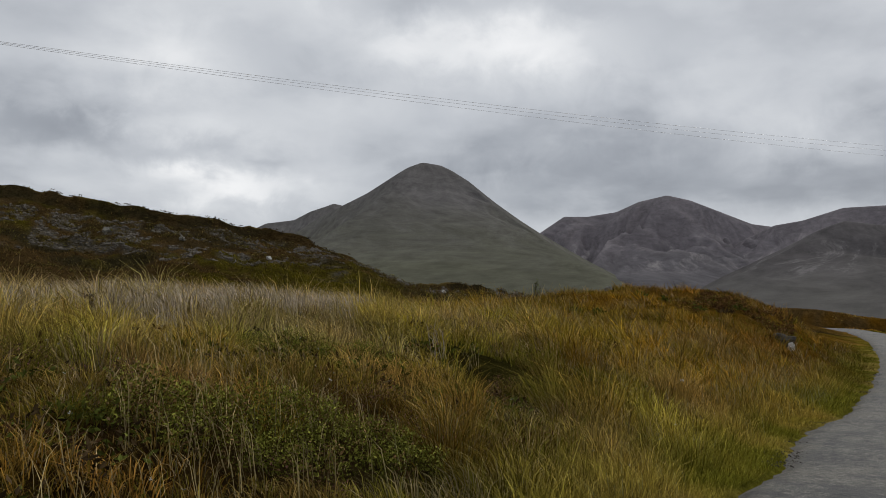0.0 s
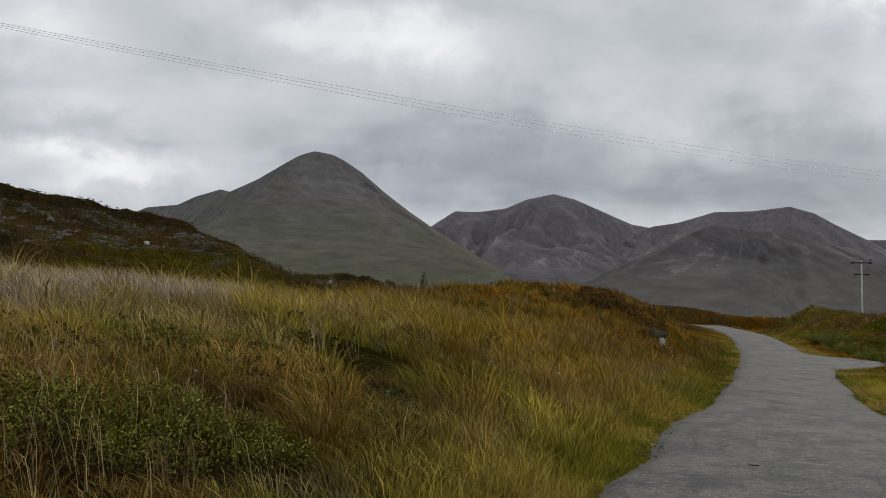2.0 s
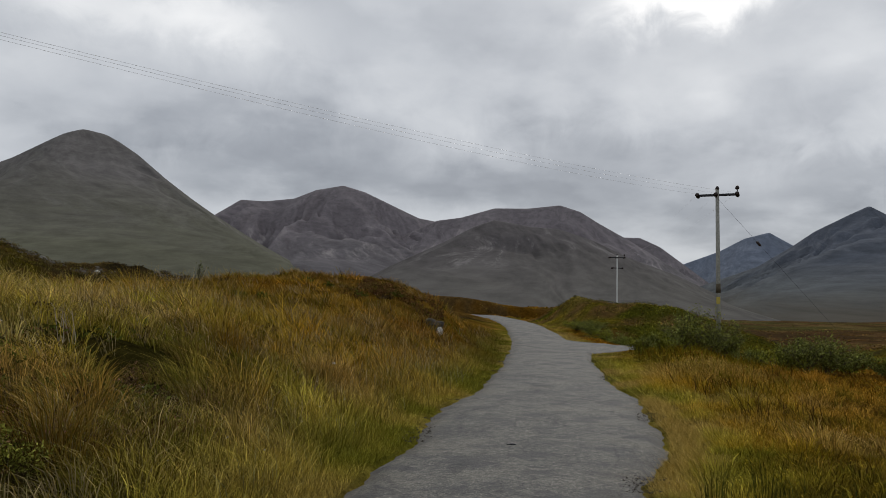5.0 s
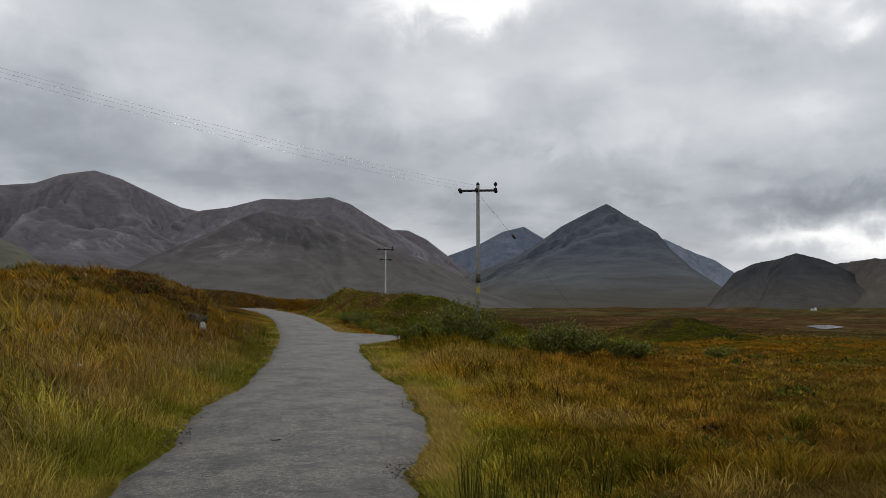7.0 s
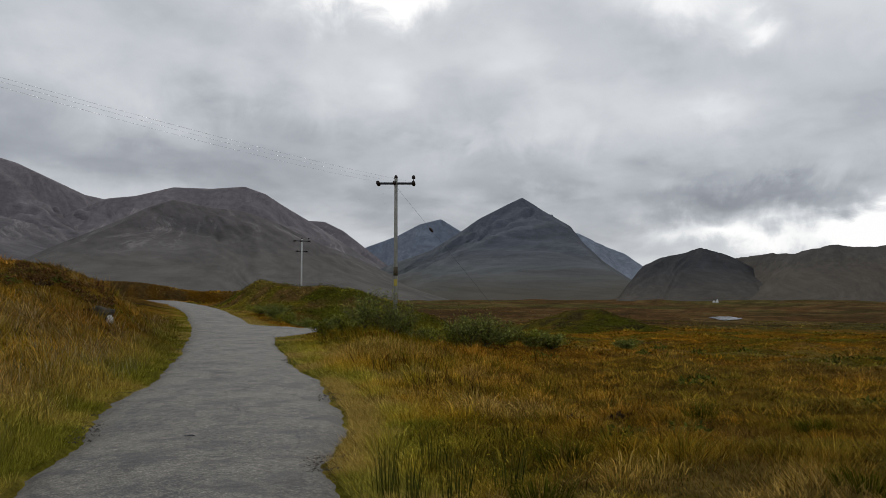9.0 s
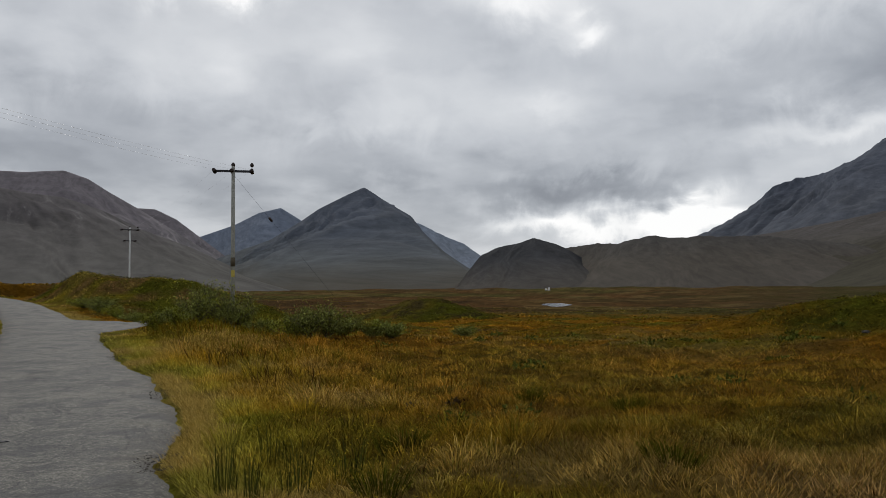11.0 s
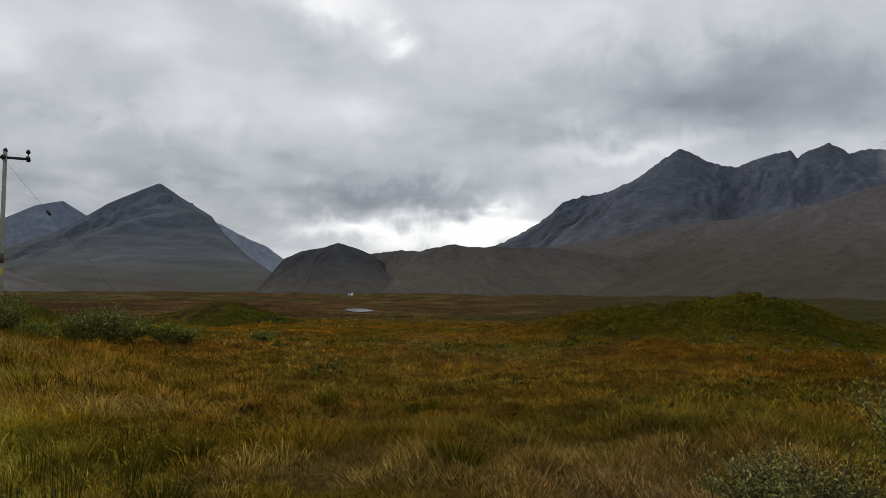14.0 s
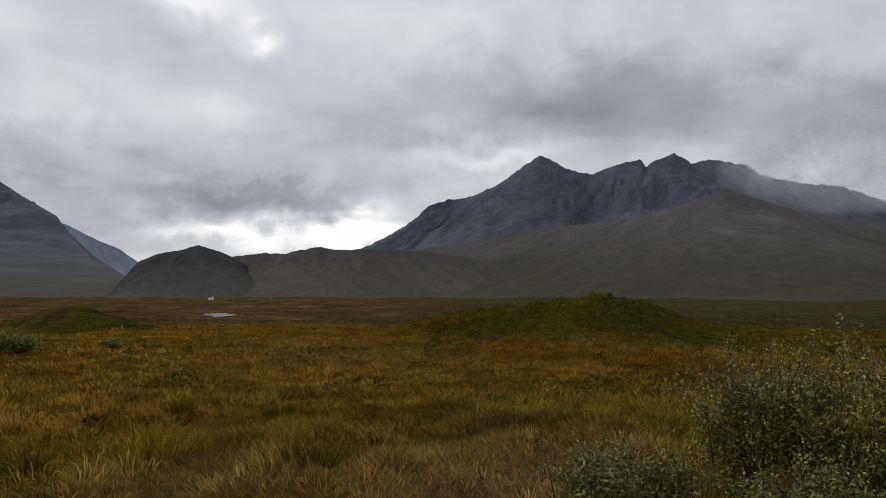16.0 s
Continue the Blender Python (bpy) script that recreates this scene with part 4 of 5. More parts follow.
def stone(name, x, y, size, mat, label, seed, sink=0.3, group="", lift=0.0):
    bm = bmesh.new()
    bmesh.ops.create_icosphere(bm, subdivisions=3, radius=1.0)
    for v in bm.verts:
        n = noise.noise(v.co * 1.3 + Vector((seed, 0, 0))) * 0.5 + noise.noise(v.co * 3.5 + Vector((0, seed, 0))) * 0.18
        v.co *= 1 + n
        v.co = Vector((round(v.co.x * 3) / 3 * 0.35 + v.co.x * 0.65, v.co.y, round(v.co.z * 3) / 3 * 0.3 + v.co.z * 0.7))
        v.co.x, v.co.y, v.co.z = v.co.x * size[0], v.co.y * size[1], v.co.z * size[2]
    me = bpy.data.meshes.new(name)
    bm.to_mesh(me)
    bm.free()
    me.materials.append(mat)
    ob = new(name, me)
    ob.matrix_world = pose(x, y, float(land(x, y)) + size[2] * (1 - 2 * sink) + lift, 0, 0, seed * 57 % 360)
    return tagged(ob, label, "stone", group)


build_pond()
build_house()


# ---- plants ----
rng = np.random.default_rng(7)


def limit(c):
    """No plant paler than bleached straw, its hue kept."""
    return np.clip(c, 0, None) * np.minimum(1, 0.57 / np.maximum(c.max(-1, keepdims=True), 1e-6))


def blade_body(name, label, x, y, z, height, width, la, lb, tint, tips, category="grass", simple=False):
    """One body of bent tapering blades; la, lb: how far each tip leans."""
    n = len(x)
    turn = rng.uniform(0, 2 * np.pi, n)
    wx, wy = np.cos(turn) * width / 2, np.sin(turn) * width / 2
    if simple:
        v = np.stack((np.stack((x + wx, y + wy, z), -1), np.stack((x - wx, y - wy, z), -1), np.stack((x + la, y + lb, z + height), -1)), 1)
        t = np.stack((tint, tint, tips), 1)
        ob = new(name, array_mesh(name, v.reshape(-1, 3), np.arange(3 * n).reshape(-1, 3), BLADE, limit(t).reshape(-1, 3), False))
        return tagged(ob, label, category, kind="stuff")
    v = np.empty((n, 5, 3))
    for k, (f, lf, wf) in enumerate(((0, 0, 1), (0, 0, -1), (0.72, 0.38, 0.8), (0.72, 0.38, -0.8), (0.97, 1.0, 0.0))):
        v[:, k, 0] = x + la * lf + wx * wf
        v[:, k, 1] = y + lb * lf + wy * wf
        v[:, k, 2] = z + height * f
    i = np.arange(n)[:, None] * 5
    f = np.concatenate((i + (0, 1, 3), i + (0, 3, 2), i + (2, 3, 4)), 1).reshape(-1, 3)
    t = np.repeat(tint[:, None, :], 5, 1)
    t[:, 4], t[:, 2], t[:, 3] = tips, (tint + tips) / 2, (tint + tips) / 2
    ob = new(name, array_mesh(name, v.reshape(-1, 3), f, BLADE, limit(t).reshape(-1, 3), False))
    return tagged(ob, label, category, kind="stuff")


def off_road(x, y):
    """Distance from the road's edge: positive west, negative east, 0 on the road."""
    u, lat = road_coords(x, y)
    el, er = edges(u)
    el, er = el - 0.02, er + 0.02 + sstep(31, 34, u) * (1 - sstep(38, 42, u)) * 2.4
    return np.where(lat < el, el - lat, np.where(lat > er, er - lat, 0))


def places(count, r0, r1, b0, b1):
    r = np.sqrt(rng.uniform(r0 ** 2, r1 ** 2, count))
    b = np.radians(rng.uniform(b0, b1, count))
    return r * np.sin(b), r * np.cos(b)


WIND = (-0.22, 0.06)


def myrtle(x, y):
    """Where the leafy dwarf shrubs crowd out the grass in the near meadow: 0 to 1."""
    m = np.maximum.reduce([bump(x, y, -16, 5.9, 1, 1.1, 0.6), bump(x, y, -6, 6.3, 1, 1.0, 0.5), bump(x, y, -9, 9.5, 0.8, 1.0, 0.35)])
    return np.clip(m + 0.5 * fbm(x / 0.55, y / 0.55, 271, 3), 0, 1) * (m > 0.2)


def tussocks(name, label, count, per, r0, r1, b0, b1, width, spread, scale=1.0, simple=False, only=None, gaps=True):
    """Tufts of blades that fan out from their middle, each tuft with a colour and height of its own."""
    x, y = places(count, r0, r1, b0, b1)
    off = off_road(x, y)
    w, nn = hill_coords(x, y)
    keep = (np.abs(off) > 0.01) & ~((off > 0) & (nn < 17)) & (pond_radius(x, y) > 1.25)
    keep &= (vnoise(x / 1.0, y / 1.0, 201) + 0.35 * vnoise(x / 3.5, y / 3.5, 202) > np.where(off > 0, 0.3, 0.08)) | (np.abs(off) < 1.2)
    if only is not None:
        keep &= only(off)
    if r1 > 150:
        keep &= ~((np.hypot(x, y) < 268) & (np.hypot(x, y) > 120) & (np.abs(np.degrees(np.arctan2(x, y)) - 67.6) < 1.5))
    if scale > 2:
        keep &= rng.uniform(0, 1, len(x)) > sstep(46, 68, np.degrees(np.arctan2(x, y)))
    keep &= (myrtle(x, y) < 0.45) | (rng.uniform(0, 1, len(x)) < 0.15)
    x, y, off = x[keep], y[keep], off[keep]
    size = 0.62 if r1 < 30 else 1.5 if r1 < 70 else 5.0 if r1 < 200 else 14.0
    dist, kind, shade = cells(x + 0.24 * size * fbm(x / (0.65 * size), y / (0.65 * size), 61, 2), y, size, 311)
    _, _, big_shade = cells(x, y, 3.4 * size, 331)
    keep = (rng.uniform(0, 1, len(x)) > sstep(0.42, 0.75, dist) * 0.85) | (np.abs(off) < 0.9) | ((off < 0) & (dist < 0.9))
    x, y, off, dist, kind, shade, big_shade = (v[keep] for v in (x, y, off, dist, kind, shade, big_shade))
    n = len(x)
    a, r, b = np.abs(off), np.hypot(x, y), np.degrees(np.arctan2(x, y))
    tall = np.where(off > 0, 0.34, 0.12) * (0.65 + 0.7 * vnoise(x / 1.9, y / 1.9, 203)) * rng.uniform(0.6, 1.25, n)
    tall = tall * np.where((off > 0) & (b < 10), 1 + 0.2 * sstep(12, 17, r), 1)
    flat = np.where(off > 0, 0.03, 0.45) * (0.4 + 1.2 * vnoise(x / 0.5, y / 0.5, 205))
    tall = np.where(a < flat, (0.06 + 0.1 * a) * rng.uniform(0.4, 1.9, n), 0.08 + (tall - 0.08) * sstep(flat, flat + np.where(off > 0, 0.8, 1.0), a)) * (1 + (scale - 1) * (1 - 0.7 * sstep(44, 64, b)))
    c = cover(x, y) * (rng.uniform(0.5, 1.55, n) * np.where(off > 0, 2.5 * (1 - 0.5 * sstep(17, 27, r)) * (1 - 0.33 * (1 - sstep(0.6, 2.4, a))) * (1 - 0.25 * sstep(1.2, 2.6, a) * (1 - sstep(10, 17, r)) * sstep(-10, 4, b)), 2.4 - (0.58 - 0.1 * sstep(8.5, 11, r) * (1 - sstep(22, 30, r))) * sstep(44, 64, b + 5 * (vnoise(x / 2, y / 2, 207) - 0.5)) - 0.6 * sstep(26, 45, r) * sstep(66, 86, b)))[:, None]
    pick = rng.uniform(0, 1, n)
    wild = sstep(0.4, 1.6, a)
    # every tussock is of one kind of plant, with its own height and tone
    tall = tall * (1 + wild * (np.where(off > 0, 0.55 + shade, 0.8 + 0.7 * shade) * (1.2 - 0.9 * dist) - 1))
    mead = off > 0
    fore = np.where(mead, (1 - sstep(5.8, 7.6, r)) * (1 - sstep(0, 8, b)), 0)
    tall = tall * (1 - 0.4 * fore)
    gold = np.where(mead[:, None], STRAW, GOLD)
    for lo, hi, tone, gain, share in ((0.0, 0.2, GREEN, 1.15, 0.6), (0.2, 0.36, gold, 0.62, 0.5), (0.36, 0.5, BROWN, 0.9, 0.6), (0.5, 0.64, RUST, 0.62, 0.45), (0.64, 0.72, OLIVE, 1.1, 0.4)):
        c = lerp3(c, tone * gain + 0 * c, np.where((kind >= lo) & (kind < hi), share, 0) * wild * np.where(mead, 1.0, 0.75))
    c = c * (1 - 0.1 * fore + np.where(mead, 0.35 * sstep(7.2, 9, r) * (1 - sstep(12, 15, r)) * (1 - sstep(-4, 8, b)), 0))[:, None]
    c = c * (1 + wild * ((0.55 + 0.95 * shade) * (0.75 + 0.5 * big_shade) - 1))[:, None]
    c = lerp3(c, np.where(mead[:, None], STRAW * (0.65 + 0.35 * sstep(10, 16, r))[:, None], GOLD * 0.8), np.where(pick > 0.84, 0.75, 0) * wild * (1 - 0.75 * sstep(20, 40, r)))
    c = lerp3(c, GREEN * 1.1 + 0 * c, np.where(pick < 0.13, 0.7, 0) * wild)
    c = lerp3(c, BROWN * 1.2 + 0 * c, np.where((pick > 0.13) & (pick < 0.22), 0.7, 0) * wild)
    c = lerp3(c, PALE * 0.75 + 0 * c, np.where((pick > 0.22) & (pick < 0.32) & (off > 0), 0.8, 0) * wild)
    rad = spread * rng.uniform(0.6, 1.4, n)
    X, Y, H, R, C = (np.repeat(v, per, 0) for v in (x, y, tall, rad, c))
    m = len(X)
    phi, k = rng.uniform(0, 2 * np.pi, m), np.sqrt(rng.uniform(0, 1, m))
    bx, by = X + np.cos(phi) * k * R, Y + np.sin(phi) * k * R
    far_off = np.abs(off_road(bx, by)) > 0.0
    H = H * rng.uniform(0.5, 1.25, m) * (1.1 - 0.4 * k)
    out = (0.25 + 0.85 * k) * H
    la = np.cos(phi) * out + rng.normal(0, 0.16, m) * H + WIND[0] * H
    lb = np.sin(phi) * out + rng.normal(0, 0.16, m) * H + WIND[1] * H
    bl = C * rng.uniform(0.75, 1.25, m)[:, None]
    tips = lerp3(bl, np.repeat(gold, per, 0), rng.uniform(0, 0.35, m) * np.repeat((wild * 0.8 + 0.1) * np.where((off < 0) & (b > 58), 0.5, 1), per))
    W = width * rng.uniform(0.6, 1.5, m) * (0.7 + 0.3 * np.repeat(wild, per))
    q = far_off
    # each blade's colour runs from darker at the root to brighter at the tip
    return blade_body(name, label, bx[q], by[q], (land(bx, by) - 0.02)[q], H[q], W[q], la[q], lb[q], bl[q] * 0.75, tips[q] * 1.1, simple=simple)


def stalks(name, label, count, r0, r1, b0, b1, width, tint, height, test, loose=0.16):
    """Single tall flowering stems."""
    x, y = places(count, r0, r1, b0, b1)
    keep = test(x, y)
    x, y = x[keep], y[keep]
    n = len(x)
    h = height * rng.uniform(0.6, 1.25, n)
    c = tint * rng.uniform(0.6, 1.3, n)[:, None]
    return blade_body(name, label, x, y, land(x, y), h, width * rng.uniform(0.7, 1.3, n), h * (rng.normal(0, loose, n) + WIND[0] * 1.3),
                      h * rng.normal(0, loose, n), c * 0.8, c)


WEST, EAST = (lambda off: off > 0), (lambda off: off < 0)
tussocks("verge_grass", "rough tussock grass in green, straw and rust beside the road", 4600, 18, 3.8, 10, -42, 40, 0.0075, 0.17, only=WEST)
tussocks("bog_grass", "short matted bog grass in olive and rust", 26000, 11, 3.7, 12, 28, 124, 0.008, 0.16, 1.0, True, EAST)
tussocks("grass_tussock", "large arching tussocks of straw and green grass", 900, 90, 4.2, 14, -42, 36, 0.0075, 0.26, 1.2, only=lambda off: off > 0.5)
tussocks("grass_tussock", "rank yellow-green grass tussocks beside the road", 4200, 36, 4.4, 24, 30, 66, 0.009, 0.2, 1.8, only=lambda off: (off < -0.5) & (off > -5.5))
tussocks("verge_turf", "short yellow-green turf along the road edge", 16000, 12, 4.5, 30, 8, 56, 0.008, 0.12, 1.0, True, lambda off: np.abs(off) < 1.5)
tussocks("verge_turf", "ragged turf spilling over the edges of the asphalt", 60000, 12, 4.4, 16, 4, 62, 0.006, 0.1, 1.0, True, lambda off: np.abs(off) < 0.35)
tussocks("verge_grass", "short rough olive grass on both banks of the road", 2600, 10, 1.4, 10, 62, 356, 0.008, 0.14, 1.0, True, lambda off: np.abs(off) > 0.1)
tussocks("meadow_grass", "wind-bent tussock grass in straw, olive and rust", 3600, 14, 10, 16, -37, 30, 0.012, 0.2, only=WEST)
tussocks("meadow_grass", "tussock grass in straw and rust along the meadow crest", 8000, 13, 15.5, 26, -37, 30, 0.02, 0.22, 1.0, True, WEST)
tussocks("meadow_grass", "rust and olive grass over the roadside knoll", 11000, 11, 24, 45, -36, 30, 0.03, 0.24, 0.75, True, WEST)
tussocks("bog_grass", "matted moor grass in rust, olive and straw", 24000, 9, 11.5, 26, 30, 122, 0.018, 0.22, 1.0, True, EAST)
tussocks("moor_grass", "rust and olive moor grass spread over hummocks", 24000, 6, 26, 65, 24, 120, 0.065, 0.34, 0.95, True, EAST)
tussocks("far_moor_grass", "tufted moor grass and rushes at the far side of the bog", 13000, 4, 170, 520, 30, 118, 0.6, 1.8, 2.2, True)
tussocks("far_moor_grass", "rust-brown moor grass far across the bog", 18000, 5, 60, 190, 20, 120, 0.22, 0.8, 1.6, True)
stalks("flowering_grass", "pale bleached flowering grass stems on the meadow crest", 34000, 9.3, 18, -38, 6, 0.0105, np.array((0.57, 0.475, 0.35)), 0.48,
       lambda x, y: (off_road(x, y) > 3) & (0.55 * vnoise(x / 2.2, y / 2.2, 221) + 0.45 * vnoise(x / 0.5, y / 0.5, 223)
                                            > 0.5 + 0.02 * (1 - sstep(-38, -26, np.degrees(np.arctan2(x, y)))) * 5 + 0.3 * sstep(-16, 4, np.degrees(np.arctan2(x, y))) + 0.3 * (1 - sstep(9.3, 11.2, np.hypot(x, y))) + 0.2 * sstep(14, 18, np.hypot(x, y))), 0.3)
stalks("grass_stem", "straw-coloured grass stems standing above the tussocks", 15000, 4.2, 22, -40, 28, 0.006, np.array((0.46, 0.36, 0.17)), 0.42,
       lambda x, y: (off_road(x, y) > 1.0) & ((np.hypot(x, y) > 9) | (x < 0)) & (0.6 * vnoise(x / 1.6, y / 1.6, 231) + 0.4 * vnoise(x / 0.4, y / 0.4, 232) > 0.5), 0.3)
stalks("roadside_grass", "tall straw and green grass round the roadside shrubs", 11000, 17, 38, 36, 60, 0.014, OLIVE * 0.85, 0.28,
       lambda x, y: (off_road(x, y) < -1.4) & (0.5 * vnoise(x / 1.5, y / 1.5, 233) + 0.5 * vnoise(x / 0.5, y / 0.5, 235) > 0.36 + 0.035 * np.abs(off_road(x, y) + 3) + 0.4 * sstep(45, 60, np.degrees(np.arctan2(x, y)))), 0.5)
stalks("roadside_grass", "rust-brown dead stems round the roadside shrubs", 3000, 13, 36, 34, 62, 0.014, RUST * 0.6, 0.36,
       lambda x, y: (off_road(x, y) < -1.4) & (vnoise(x / 1.1, y / 1.1, 237) > 0.45 + 0.04 * np.abs(off_road(x, y) + 3)), 0.5)


stalks("roadside_grass", "dark rust-brown dock and dead stems in the roadside bank", 1700, 11, 24, 37, 52, 0.011, BROWN, 0.38,
       lambda x, y: (off_road(x, y) < -1.2) & (off_road(x, y) > -4.5) & (vnoise(x / 1.3, y / 1.3, 239) > 0.6), 0.45)


tussocks("grass_tussock", "dark olive rank grass clumps behind the verge", 420, 60, 9, 20, 38, 52, 0.009, 0.25, 2.1, only=lambda off: (off < -1.6) & (off > -4.2))
stalks("verge_stems", "pale green and straw stems leaning over the meadow verge", 5200, 4.4, 20, -4, 28, 0.0055, np.array((0.36, 0.33, 0.13)), 0.34,
       lambda x, y: (off_road(x, y) > 0.35) & (off_road(x, y) < 2.4) & (vnoise(x / 0.9, y / 0.9, 245) > 0.35), 0.35)


def heath():
    """Heather, moss and short grass over the stony hill."""
    x, y = places(130000, 32, 72, -40, 12)
    w, nn = hill_coords(x, y)
    keep = (off_road(x, y) > 4) & (nn < 21) & (nn > -9)
    x, y, w, nn = x[keep], y[keep], w[keep], nn[keep]
    c = cover(x, y)
    bare = c[:, 2] > 0.055
    keep = ~bare | (rng.uniform(0, 1, len(x)) < 0.15)
    x, y, nn, c = x[keep], y[keep], nn[keep], c[keep]
    n = len(x)
    lip = np.exp(-((nn - 0.4) / 1.4) ** 2)
    clump = vnoise(x / 0.9, y / 0.9, 241)
    h = (0.05 + 0.11 * clump ** 2 + 0.02 * lip) * rng.uniform(0.5, 1.3, n)
    c = np.where((c[:, 2] > 0.055)[:, None], BROWN, c)
    c = lerp3(c, np.where((vnoise(x / 2, y / 2, 243) > 0.5)[:, None], DARK, STRAW * 0.45), lip * 0.7)
    c = lerp3(c, STRAW * 0.7 + 0 * c, np.where(rng.uniform(0, 1, n) > 0.92, 0.6, 0))
    # roots vary in tone, mostly darker than the tips
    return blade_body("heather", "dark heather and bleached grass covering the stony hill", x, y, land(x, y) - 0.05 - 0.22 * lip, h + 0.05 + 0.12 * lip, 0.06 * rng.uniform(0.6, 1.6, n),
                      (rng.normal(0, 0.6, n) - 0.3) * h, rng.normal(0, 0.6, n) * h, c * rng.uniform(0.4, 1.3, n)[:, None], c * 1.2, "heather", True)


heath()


def rubble(name, label, x, y, size, mat):
    """Many small angular stones in one body."""
    n = len(x)
    base = np.array(((1, 0, 0), (-1, 0, 0), (0, 1, 0), (0, -1, 0), (0, 0, 1), (0, 0, -1)), float)
    tri = np.array(((0, 2, 4), (2, 1, 4), (1, 3, 4), (3, 0, 4), (2, 0, 5), (1, 2, 5), (3, 1, 5), (0, 3, 5)))
    v = base[None] * size[:, None, None] * rng.uniform(0.5, 1.2, (n, 6, 1)) + rng.normal(0, 0.18, (n, 6, 3)) * size[:, None, None]
    v[:, :, 2] *= 0.65
    v += np.stack((x, y, land(x, y) + 0.1 * size), -1)[:, None]
    f = (tri[None] + 6 * np.arange(n)[:, None, None]).reshape(-1, 3)
    return tagged(new(name, array_mesh(name, v.reshape(-1, 3), f, mat, None, False)), label, "stones", kind="stuff")


def build_rubble():
    x, y = places(115000, 36, 66, -38, 8)
    c, (w, nn) = cover(x, y), hill_coords(x, y)
    keep = (c[:, 2] > 0.06) & (nn > 0.9) & (nn < 12) & (off_road(x, y) > 4)
    x, y = x[keep], y[keep]
    rubble("scree_stone", "grey broken stones strewn over the hill face", x, y, 0.03 + 0.13 * rng.uniform(0, 1, len(x)) ** 3, RUBBLE)


build_rubble()


def road_grit():
    u = 4 + 26 * rng.uniform(0, 1, 14000) ** 1.6
    el, er = edges(u)
    side = rng.uniform(0, 1, len(u)) < 0.5
    lat = np.where(side, el, er) + rng.normal(0, 0.12, len(u)) + np.where(side, 0.06, -0.06)
    x, y = u * AX + lat * AY, u * AY - lat * AX
    keep = vnoise(u * 0.8, side * 5.0, 291) + 0.4 * vnoise(u * 4, side * 9.0, 293) > 1.02
    x, y, u, lat, n = x[keep], y[keep], u[keep], lat[keep], int(keep.sum())
    size = 0.004 + 0.011 * rng.uniform(0, 1, n) ** 3
    ob = rubble("road_grit", "loose dark grit and chippings along the road edges", x, y, size, STONE_DARK)
    v = np.empty(len(ob.data.vertices) * 3)
    ob.data.vertices.foreach_get("co", v)
    v = v.reshape(-1, 6, 3)
    v[:, :, 2] += np.maximum(road_height(u) + 0.012 - land(x, y), 0)[:, None]
    ob.data.vertices.foreach_set("co", v.ravel())


road_grit()


# ---- shrubs ----
def leaf_cloud(bm_points, size, tint, normals=None):
    """Small folded leaves at the given points; returns arrays of vertices, faces, tints."""
    n = len(bm_points)
    d = rng.normal(0, 1, (n, 3))
    d[:, 2] = np.abs(d[:, 2]) * 0.7 + 0.15
    d /= np.linalg.norm(d, axis=1)[:, None]
    e = np.cross(d, rng.normal(0, 1, (n, 3)))
    e /= np.linalg.norm(e, axis=1)[:, None]
    k = np.cross(d, e)
    L = (size * rng.uniform(0.6, 1.35, n))[:, None]
    v = np.stack((bm_points, bm_points + d * L * 0.5 + e * L * 0.22 + k * L * 0.06, bm_points + d * L, bm_points + d * L * 0.5 - e * L * 0.22 + k * L * 0.06), 1)
    i = np.arange(n)[:, None] * 4
    f = np.concatenate((i + (0, 1, 2), i + (0, 2, 3)), 1).reshape(-1, 3)
    return v.reshape(-1, 3), f, np.repeat(tint, 4, 0)


